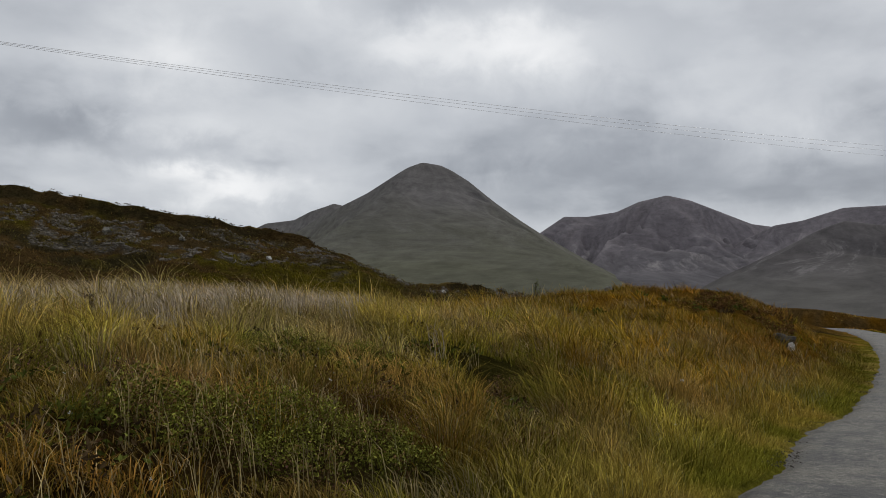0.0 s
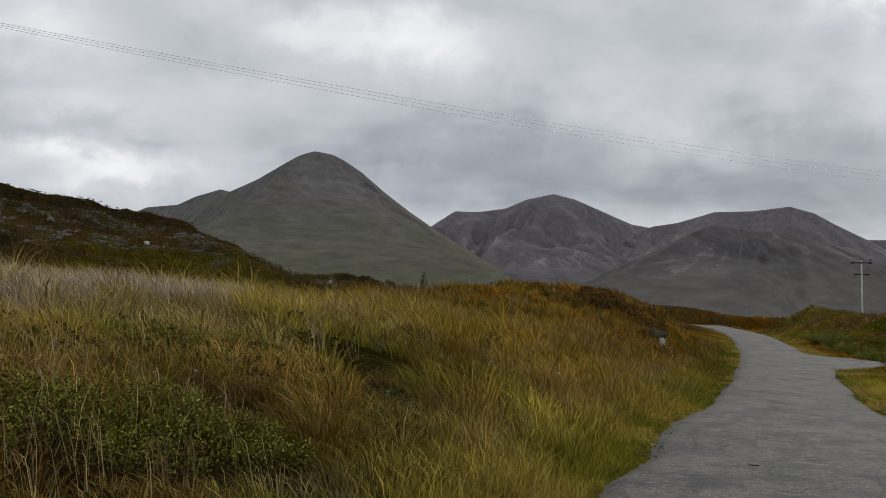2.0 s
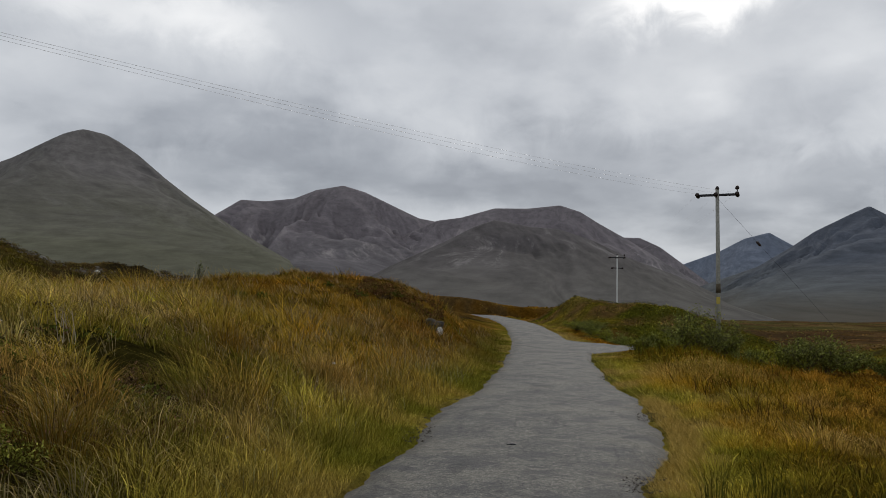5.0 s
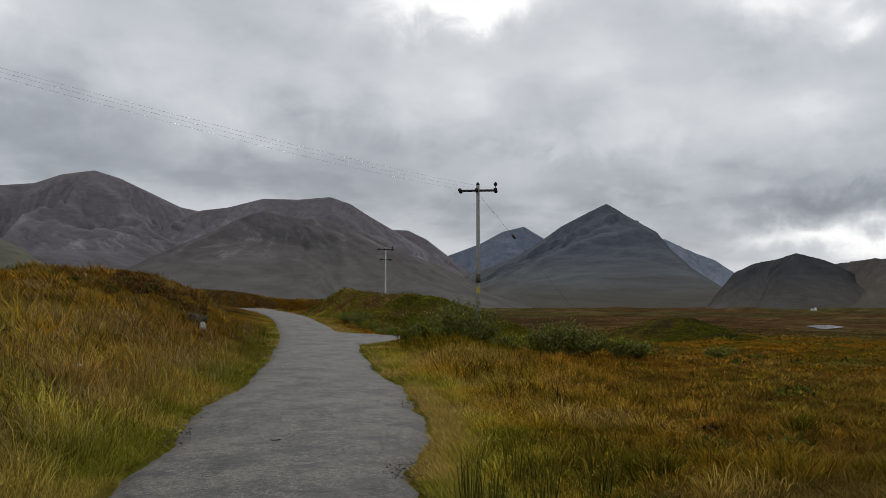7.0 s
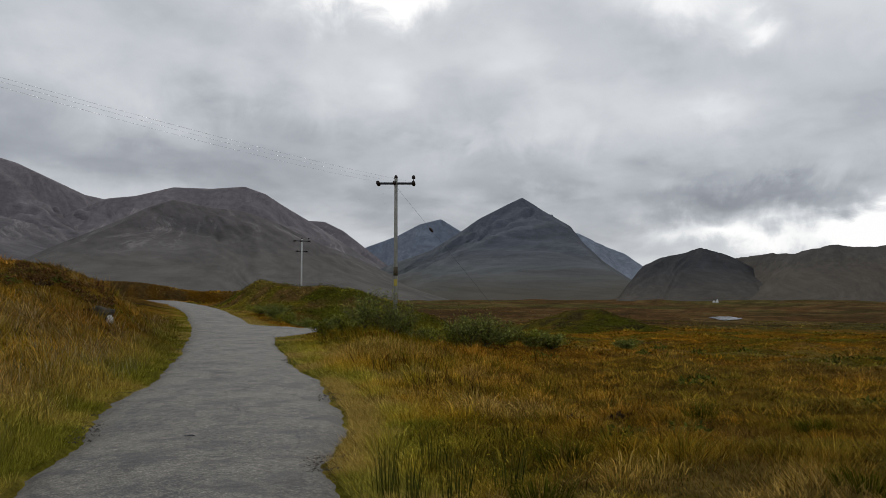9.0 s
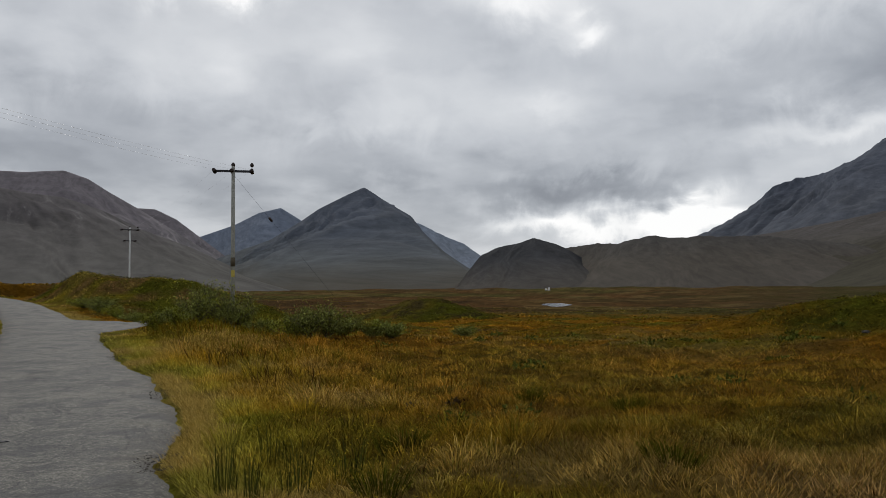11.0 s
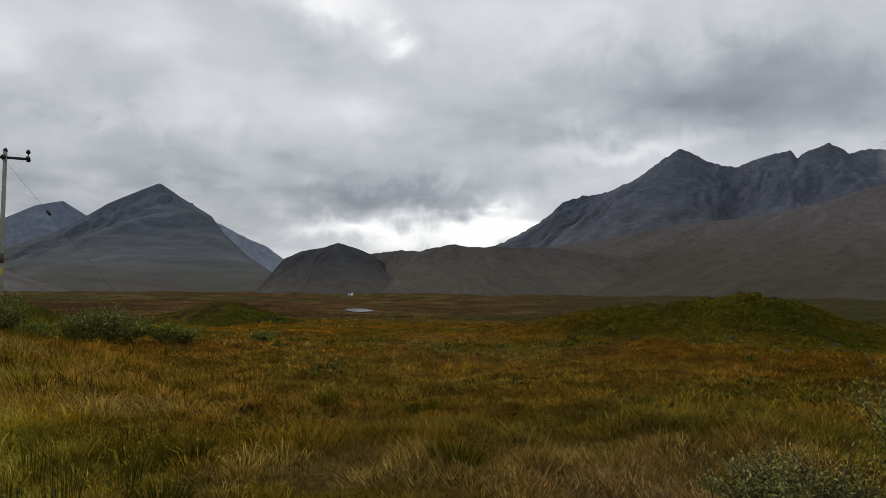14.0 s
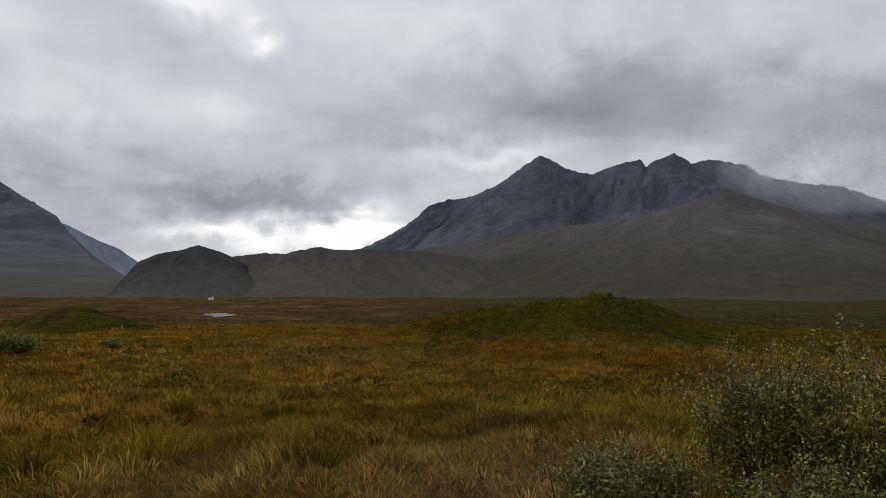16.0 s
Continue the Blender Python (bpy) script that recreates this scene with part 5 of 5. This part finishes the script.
def shrub(name, label, x, y, height, wide, stems, leaf, count, tint, upright=0.6, category="bush", group="", wands=0):
    """Stems that arch out of one root, forked twigs, and leaves along the twigs."""
    z = float(land(x, y))
    ob = empty(name, (x, y, z))
    bm = bmesh.new()
    pts, wts = [], []
    for s in range(stems):
        a, lean = rng.uniform(0, 2 * math.pi), rng.uniform(0.15, 1.0)
        hh = height * (1 - 0.35 * lean ** 2) * rng.uniform(0.72, 1.0)
        out = wide * 0.5 * lean
        line = []
        for k in range(6):
            q = k / 5
            line.append(Vector((math.cos(a) * out * q ** (1.0 + upright) + rng.normal(0, 0.02) * wide * q, math.sin(a) * out * q ** (1.0 + upright) + rng.normal(0, 0.02) * wide * q,
                                -0.05 + (hh + 0.05) * q ** 0.9)))
        rad = 0.008 + 0.012 * height * 0.6
        tube(bm, line, [rad * (1 - 0.85 * k / 5) for k in range(6)], 5)
        for k in range(2, 6):
            for w in range(3):
                root = line[k - 1].lerp(line[k], rng.uniform(0, 1))
                g = Vector((rng.normal(0, 1), rng.normal(0, 1), abs(rng.normal(0.4, 0.7)))).normalized() * (0.2 + 0.12 * rng.uniform()) * max(height, 0.5)
                tip = root + g + Vector((0, 0, 0.05 * height))
                tube(bm, [root, root.lerp(tip, 0.5) + Vector((0, 0, 0.02)), tip], (rad * 0.3, rad * 0.22, rad * 0.08), 4)
                for q in np.linspace(0.15, 1, 7):
                    pts.append(root.lerp(tip, q))
        for q in np.linspace(0.3, 1, 12):
            pts.append(line[min(4, int(q * 5))].lerp(line[min(5, int(q * 5) + 1)], q * 5 % 1))
    for s in range(wands):
        a, out = rng.uniform(0, 2 * math.pi), wide * rng.uniform(0.1, 0.5)
        foot = Vector((math.cos(a) * out * 0.6, math.sin(a) * out * 0.6, height * 0.4))
        tip = Vector((math.cos(a) * out, math.sin(a) * out, height * rng.uniform(0.9, 1.18)))
        tube(bm, [foot, foot.lerp(tip, 0.5) + Vector((rng.normal(0, 0.02), rng.normal(0, 0.02), 0)), tip], (0.006, 0.004, 0.002), 4)
        for q in np.linspace(0.3, 1, 8):
            pts.append(foot.lerp(tip, q))
    part("stem", bm, BARK, ob)
    pts = np.array([tuple(p) for p in pts])
    pick = rng.integers(0, len(pts), count)
    p = pts[pick] + rng.normal(0, 0.35 * leaf + 0.018 * wide, (count, 3))
    p = p[p[:, 2] > 0.03]
    col = tint * rng.uniform(0.6, 1.4, len(p))[:, None]
    warm = vnoise(p[:, 0] / (0.3 * wide) + x * 7, p[:, 2] / (0.3 * wide) + y * 5, 275)
    col = lerp3(col, col * np.array((1.2, 1.12, 0.6)), sstep(0.55, 0.8, warm))
    v, f, t = leaf_cloud(p, leaf, col)
    leaves = new("foliage", array_mesh("foliage", v, f, BLADE, t, False))
    leaves.parent = ob
    return tagged(ob, label, category, group)


GREYGREEN, DEEP = np.array((0.205, 0.2, 0.066)), np.array((0.085, 0.095, 0.018))
for b, d, h, w, n in ((98.2, 5.2, 0.72, 0.85, 1900), (95.8, 5.1, 0.62, 0.5, 1000), (101.5, 5.4, 0.5, 0.7, 900), (106.8, 5.7, 1.05, 1.0, 3000), (110.5, 5.9, 1.15, 1.0, 3000), (114.5, 5.5, 1.05, 1.1, 3400), (122, 5.6, 1.0, 1.3, 3000),
                      (111, 4.9, 0.5, 0.9, 1600)):
    p = toward(b) * d
    shrub("willow_bush", "grey-green willow bush with small leaves and thin bare twigs", p.x, p.y, h, w, 14 if h < 0.8 else 20, 0.027, int(n * 4.2), GREYGREEN * 1.15, group="willow bushes", wands=5 if h < 0.8 else 12)
for b, d, h, w in ((41.6, 33, 1.5, 1.4), (42.5, 34, 2.0, 1.6), (43.6, 33, 1.95, 1.6), (44.7, 34, 1.6, 1.4), (46.3, 33, 0.8, 1.3), (40.2, 31, 0.75, 1.1), (38.9, 30, 0.8, 0.9), (48.4, 26.5, 0.75, 1.2), (49.6, 26, 1.2, 1.6), (50.8, 26.5, 1.25, 1.7),
                   (52.0, 27, 0.8, 1.3), (54.2, 27, 0.6, 1.0), (55.6, 27.5, 0.55, 1.0), (34.2, 50, 0.7, 1.8), (35.2, 48, 0.85, 1.8), (36.4, 46, 0.8, 1.7), (37.6, 44, 0.6, 1.5), (40.4, 38, 0.6, 1.3), (61, 37, 0.6, 1.1)):
    p = toward(b) * d
    shrub("bog_shrub", "dense dark-green shrub growing among the moor grass", p.x, p.y, h * rng.uniform(0.75, 0.98), w * 1.6, 18, 0.085, 2500, DEEP * rng.uniform(1.2, 1.95) + np.array((0.045, 0.045, 0.02)), group="moor shrubs", wands=4)


def leafy_patch(label, count, r0, r1, b0, b1, test, leaf, tall, tones, per=26):
    """Low leafy cover between the grass."""
    x, y = places(count, r0, r1, b0, b1)
    keep = test(x, y)
    x, y = x[keep], y[keep]
    z, n, m = land(x, y), len(x), per
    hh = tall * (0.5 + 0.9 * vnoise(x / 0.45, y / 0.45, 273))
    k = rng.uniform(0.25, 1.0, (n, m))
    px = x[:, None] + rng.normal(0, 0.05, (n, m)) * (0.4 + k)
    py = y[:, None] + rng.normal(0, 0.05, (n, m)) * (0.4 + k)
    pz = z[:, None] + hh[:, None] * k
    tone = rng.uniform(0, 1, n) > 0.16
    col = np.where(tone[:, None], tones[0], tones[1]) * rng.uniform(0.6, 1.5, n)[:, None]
    # shade inside the clump is put into the leaf colour, darkest at the ground
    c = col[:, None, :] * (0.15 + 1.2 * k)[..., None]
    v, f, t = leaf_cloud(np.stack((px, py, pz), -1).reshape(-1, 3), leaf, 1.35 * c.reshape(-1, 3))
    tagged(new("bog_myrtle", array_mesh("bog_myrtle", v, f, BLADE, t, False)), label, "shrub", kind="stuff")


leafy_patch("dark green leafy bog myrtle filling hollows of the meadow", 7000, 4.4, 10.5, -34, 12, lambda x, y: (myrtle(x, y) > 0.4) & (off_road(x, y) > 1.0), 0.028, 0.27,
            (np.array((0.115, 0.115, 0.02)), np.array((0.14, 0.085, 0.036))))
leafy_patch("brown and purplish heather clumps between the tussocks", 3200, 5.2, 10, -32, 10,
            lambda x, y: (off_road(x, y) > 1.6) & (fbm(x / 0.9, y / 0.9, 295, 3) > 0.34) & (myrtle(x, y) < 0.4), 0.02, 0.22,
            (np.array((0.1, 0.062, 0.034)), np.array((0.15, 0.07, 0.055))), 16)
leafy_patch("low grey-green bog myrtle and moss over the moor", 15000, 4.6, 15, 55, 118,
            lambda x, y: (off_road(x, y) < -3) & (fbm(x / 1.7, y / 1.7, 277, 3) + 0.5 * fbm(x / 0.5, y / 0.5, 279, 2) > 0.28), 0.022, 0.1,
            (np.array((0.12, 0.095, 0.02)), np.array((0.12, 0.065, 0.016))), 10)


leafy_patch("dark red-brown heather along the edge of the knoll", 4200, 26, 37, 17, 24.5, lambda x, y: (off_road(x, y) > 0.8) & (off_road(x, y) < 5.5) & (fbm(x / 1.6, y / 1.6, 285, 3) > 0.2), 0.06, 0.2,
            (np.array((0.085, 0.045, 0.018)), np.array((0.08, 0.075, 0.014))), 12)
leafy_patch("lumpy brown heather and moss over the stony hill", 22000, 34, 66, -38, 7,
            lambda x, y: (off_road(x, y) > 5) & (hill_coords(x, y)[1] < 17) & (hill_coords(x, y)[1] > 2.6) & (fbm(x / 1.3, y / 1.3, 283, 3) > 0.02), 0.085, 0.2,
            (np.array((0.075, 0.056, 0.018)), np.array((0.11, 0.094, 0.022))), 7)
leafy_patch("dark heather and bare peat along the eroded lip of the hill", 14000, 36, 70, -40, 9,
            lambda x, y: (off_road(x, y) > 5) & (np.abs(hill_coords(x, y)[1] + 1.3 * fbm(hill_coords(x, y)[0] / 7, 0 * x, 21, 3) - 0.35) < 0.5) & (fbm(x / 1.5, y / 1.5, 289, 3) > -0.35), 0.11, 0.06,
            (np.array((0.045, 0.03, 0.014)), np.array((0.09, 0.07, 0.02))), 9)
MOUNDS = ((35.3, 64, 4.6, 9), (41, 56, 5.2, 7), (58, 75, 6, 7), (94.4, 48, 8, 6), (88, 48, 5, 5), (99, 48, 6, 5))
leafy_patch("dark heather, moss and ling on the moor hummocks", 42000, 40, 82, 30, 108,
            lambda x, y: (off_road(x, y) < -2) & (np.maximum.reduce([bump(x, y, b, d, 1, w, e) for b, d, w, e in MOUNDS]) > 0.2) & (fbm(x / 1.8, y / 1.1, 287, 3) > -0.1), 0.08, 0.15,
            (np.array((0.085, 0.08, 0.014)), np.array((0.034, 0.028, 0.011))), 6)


def flower_heads(name, label, count, r0, r1, b0, b1, test, size, tint):
    """Scattered small flower heads on thin stalks."""
    x, y = places(count, r0, r1, b0, b1)
    keep = test(x, y)
    x, y = x[keep], y[keep]
    n, m = len(x), 6
    top = np.stack((x, y, land(x, y) + rng.uniform(0.12, 0.4, n)), -1)
    p = top[:, None] + rng.normal(0, size * 0.35, (n, m, 3))
    v, f, t = leaf_cloud(p.reshape(-1, 3), size, np.repeat(tint[None] * rng.uniform(0.6, 1.1, n)[:, None], m, 0))
    tagged(new(name, array_mesh(name, v, f, BLADE, t, False)), label, "flowers", kind="stuff")


flower_heads("white_flower", "scattered small white flower heads in the meadow verge", 260, 4.6, 14, -30, 26, lambda x, y: (off_road(x, y) > 0.6) & (vnoise(x / 1.5, y / 1.5, 281) > 0.55), 0.014, np.array((0.62, 0.6, 0.5)))
flower_heads("yellow_flower", "tiny yellow flower heads in the roadside grass", 420, 5, 10, 36, 62, lambda x, y: (off_road(x, y) < -0.5) & (off_road(x, y) > -3.5), 0.013, np.array((0.55, 0.4, 0.03)))


def low_shrubs():
    """Bog myrtle and heather, knee-high, in patches of the meadow and moor."""
    pts, tin = [], []
    for n, r0, r1, b0, b1, test in ((260, 4.5, 9.5, -34, 8, 0.5), (420, 8, 17, -34, 22, 0.6), (60, 8, 16, 50, 118, 0.7), (260, 16, 42, 40, 118, 0.7), (40, 20, 30, 8, 23, 0.6)):
        x, y = places(n, r0, r1, b0, b1)
        keep = (np.abs(off_road(x, y)) > 1.6) & (vnoise(x / 1.5, y / 1.5, 261) > test)
        x, y = x[keep], y[keep]
        z = land(x, y)
        heat = rng.uniform(0, 1, len(x))
        for i in range(len(x)):
            m = 50
            rad, hh = rng.uniform(0.15, 0.4), rng.uniform(0.1, 0.26)
            u = rng.normal(0, 1, (m, 3))
            u /= np.linalg.norm(u, axis=1)[:, None]
            u *= rng.uniform(0.5, 1, (m, 1))
            pts.append(np.column_stack((x[i] + u[:, 0] * rad, y[i] + u[:, 1] * rad, z[i] + np.abs(u[:, 2]) * hh)))
            col = DEEP * 1.1 if heat[i] < 0.55 or x[i] > 10 else (np.array((0.075, 0.05, 0.024)) if heat[i] < 0.85 else np.array((0.12, 0.065, 0.03)))
            tin.append(np.repeat((col * rng.uniform(0.6, 1.4, (m, 1))), 1, 0))
    p, c = np.concatenate(pts), np.concatenate(tin)
    v, f, t = leaf_cloud(p, 0.045 * (1 + np.hypot(p[:, 0], p[:, 1]) / 14), c)
    tagged(new("dwarf_shrub", array_mesh("dwarf_shrub", v, f, BLADE, t, False)), "low dark bog myrtle and heather between the tussocks", "shrub", kind="stuff")


low_shrubs()


def clump(name, label, x, y, count, height, spread, width, tint, droop, category):
    """One tuft as a thing of its own: rushes stand up, sedge hangs over."""
    phi, k = rng.uniform(0, 2 * np.pi, count), np.sqrt(rng.uniform(0, 1, count))
    bx, by = x + np.cos(phi) * k * spread, y + np.sin(phi) * k * spread
    h = height * rng.uniform(0.55, 1.15, count)
    la, lb = np.cos(phi) * droop * h * (0.3 + k) + rng.normal(0, 0.08, count) * h, np.sin(phi) * droop * h * (0.3 + k) + rng.normal(0, 0.08, count) * h
    c = tint * rng.uniform(0.6, 1.3, count)[:, None]
    ob = blade_body(name, label, bx, by, land(bx, by) - 0.02, h, width * rng.uniform(0.7, 1.2, count), la, lb, c, c * 1.25, category)
    del ob["kind"]
    return ob


for b, d, n, h in ((44.5, 6.6, 90, 0.5), (46.3, 6.2, 60, 0.45), (49.5, 6.3, 80, 0.48), (53.2, 6.6, 60, 0.42), (47.8, 7.4, 60, 0.45)):
    p = toward(b) * d
    clump("rush_clump", "upright dark-green rushes at the road verge", p.x, p.y, int(n * 0.6), h, 0.11, 0.0055, np.array((0.05, 0.056, 0.012)), 0.2, "rushes")
for b, d in ((55.6, 6.2), (56.9, 7.5), (76, 6.8), (66, 12), (73, 11)):
    p = toward(b) * d
    clump("sedge_tussock", "dark drooping sedge tussock in the boggy moor", p.x, p.y, 260, 0.22, 0.2, 0.006, GREEN * 0.55, 0.9, "sedge")


# ---- stones and small things ----
p = toward(23.75) * 26.10
stone("boulder", p.x, p.y, (0.38, 0.26, 0.27), STONE_DARK, "dark lichened boulder half sunk in the grass bank", 3, 0.25)
q = toward(24.35) * 25.85
stone("boulder", q.x, q.y, (0.1, 0.09, 0.15), STONE_WHITE, "small white quartz stone beside the dark boulder", 5, 0.1, lift=0.06)
for b, d, sz, sd in ((-12.9, 45.0, 0.18, 2), (-3.3, 50, 0.22, 6), (0.0, 54, 0.25, 8), (-6.2, 50, 0.2, 9), (-19, 46, 0.2, 11), (-24, 47, 0.24, 12), (12.2, 33, 0.18, 13)):
    p = toward(b) * d
    stone("boulder", p.x, p.y, (sz, sz * 0.8, sz * 0.75), STONE_WHITE if sd in (2, 8) else STONE, "pale weathered boulder lying on the hillside", sd, 0.25, "hillside boulders")
for b, d, sz, sd in ((92, 36, 0.3, 21), (94.5, 38, 0.3, 22), (98, 33, 0.25, 23), (101, 40, 0.3, 24), (112, 26, 0.3, 25), (113.5, 28, 0.35, 26), (88, 40, 0.25, 27), (110, 30, 0.25, 28)):
    p = toward(b) * d
    stone("boulder", p.x, p.y, (sz * 0.7, sz * 0.55, sz * 0.3), STONE_DARK, "grey lichened boulder lying in the boggy moor", sd, 0.25, "moor boulders")
p = toward(30.5) * 9.35
stone("pebble", p.x, p.y, (0.05, 0.02, 0.012), STEEL_DARK, "flat dark scrap lying on the asphalt", 31, 0.0, lift=0.092)
p = toward(6.9) * 29
shrub("sapling", "thin dark rowan sapling standing on the meadow crest", p.x, p.y, 0.75, 0.5, 3, 0.07, 90, DEEP, category="tree")
p = toward(-24.8) * 11
shrub("dock_stalk", "thin rust-brown dock stalk above the grass", p.x, p.y, 0.75, 0.12, 2, 0.03, 120, RUST * 0.35, category="plant")


p = toward(17.2) * 13.2
stone("wool_tuft", p.x, p.y, (0.035, 0.02, 0.02), STONE_WHITE, "small white tuft of wool caught in the meadow grass", 41, 0.0, lift=0.28)


# ---- cloud on the mountain ----
def cloud_material():
    m, t, b = material("hill_cloud")
    at = t.nodes.new("ShaderNodeAttribute")
    at.attribute_name = "tint"
    co = t.nodes.new("ShaderNodeTexCoord").outputs["Object"]
    n = noise_node(t, co, 0.0045, 7, 0.55)
    sepc = t.nodes.new("ShaderNodeSeparateColor")
    wire(t, at.outputs["Color"], sepc.inputs[0])
    dens = math_node(t, "MULTIPLY", sepc.outputs[0], math_node(t, "MULTIPLY", math_node(t, "SUBTRACT", n, 0.3), 2.6, True), True)
    dif, tl, add = t.nodes.new("ShaderNodeBsdfDiffuse"), t.nodes.new("ShaderNodeBsdfTranslucent"), t.nodes.new("ShaderNodeMixShader")
    for k in (dif, tl):
        k.inputs[0].default_value = (0.9, 0.9, 0.92, 1)
    wire(t, dif.outputs[0], add.inputs[1])
    wire(t, tl.outputs[0], add.inputs[2])
    tr, mx = t.nodes.new("ShaderNodeBsdfTransparent"), t.nodes.new("ShaderNodeMixShader")
    wire(t, dens, mx.inputs[0])
    wire(t, tr.outputs[0], mx.inputs[1])
    wire(t, add.outputs[0], mx.inputs[2])
    wire(t, mx.outputs[0], t.nodes["Material Output"].inputs[0])
    return m


def hill_cloud(b0, b1, e0, e1, dist, layers, strength, label):
    """A bank of cloud: curved layers one behind the other, thin at the rim."""
    V, F, T, base = [], [], [], 0
    for k in range(layers):
        d = dist + 90 * k
        bb, ee = np.meshgrid(np.linspace(b0, b1, 40), np.linspace(e0, e1, 24), indexing="ij")
        u, v = (bb - b0) / (b1 - b0) * 2 - 1, (ee - e0) / (e1 - e0) * 2 - 1
        dd = d + 60 * fbm(bb / 3, ee / 2, 301 + k, 3)
        p = np.stack((dd * np.sin(np.radians(bb)), dd * np.cos(np.radians(bb)), 1.6 + dd * np.tan(np.radians(ee))), -1)
        den = np.clip(1 - (np.abs(u) ** 2.2 + np.abs(v) ** 2.2), 0, 1) ** 0.8 * strength
        V.append(p.reshape(-1, 3))
        F.append(grid_faces(40, 24) + base)
        T.append(np.repeat(den.reshape(-1, 1), 3, 1))
        base += 960
    tagged(new("cloud", array_mesh("cloud", np.concatenate(V), np.concatenate(F), cloud_material(), np.concatenate(T))), label, "cloud")


hill_cloud(103.5, 124, 5.2, 12.5, 3150, 2, 0.75, "soft grey cloud draped over the mountain crest")
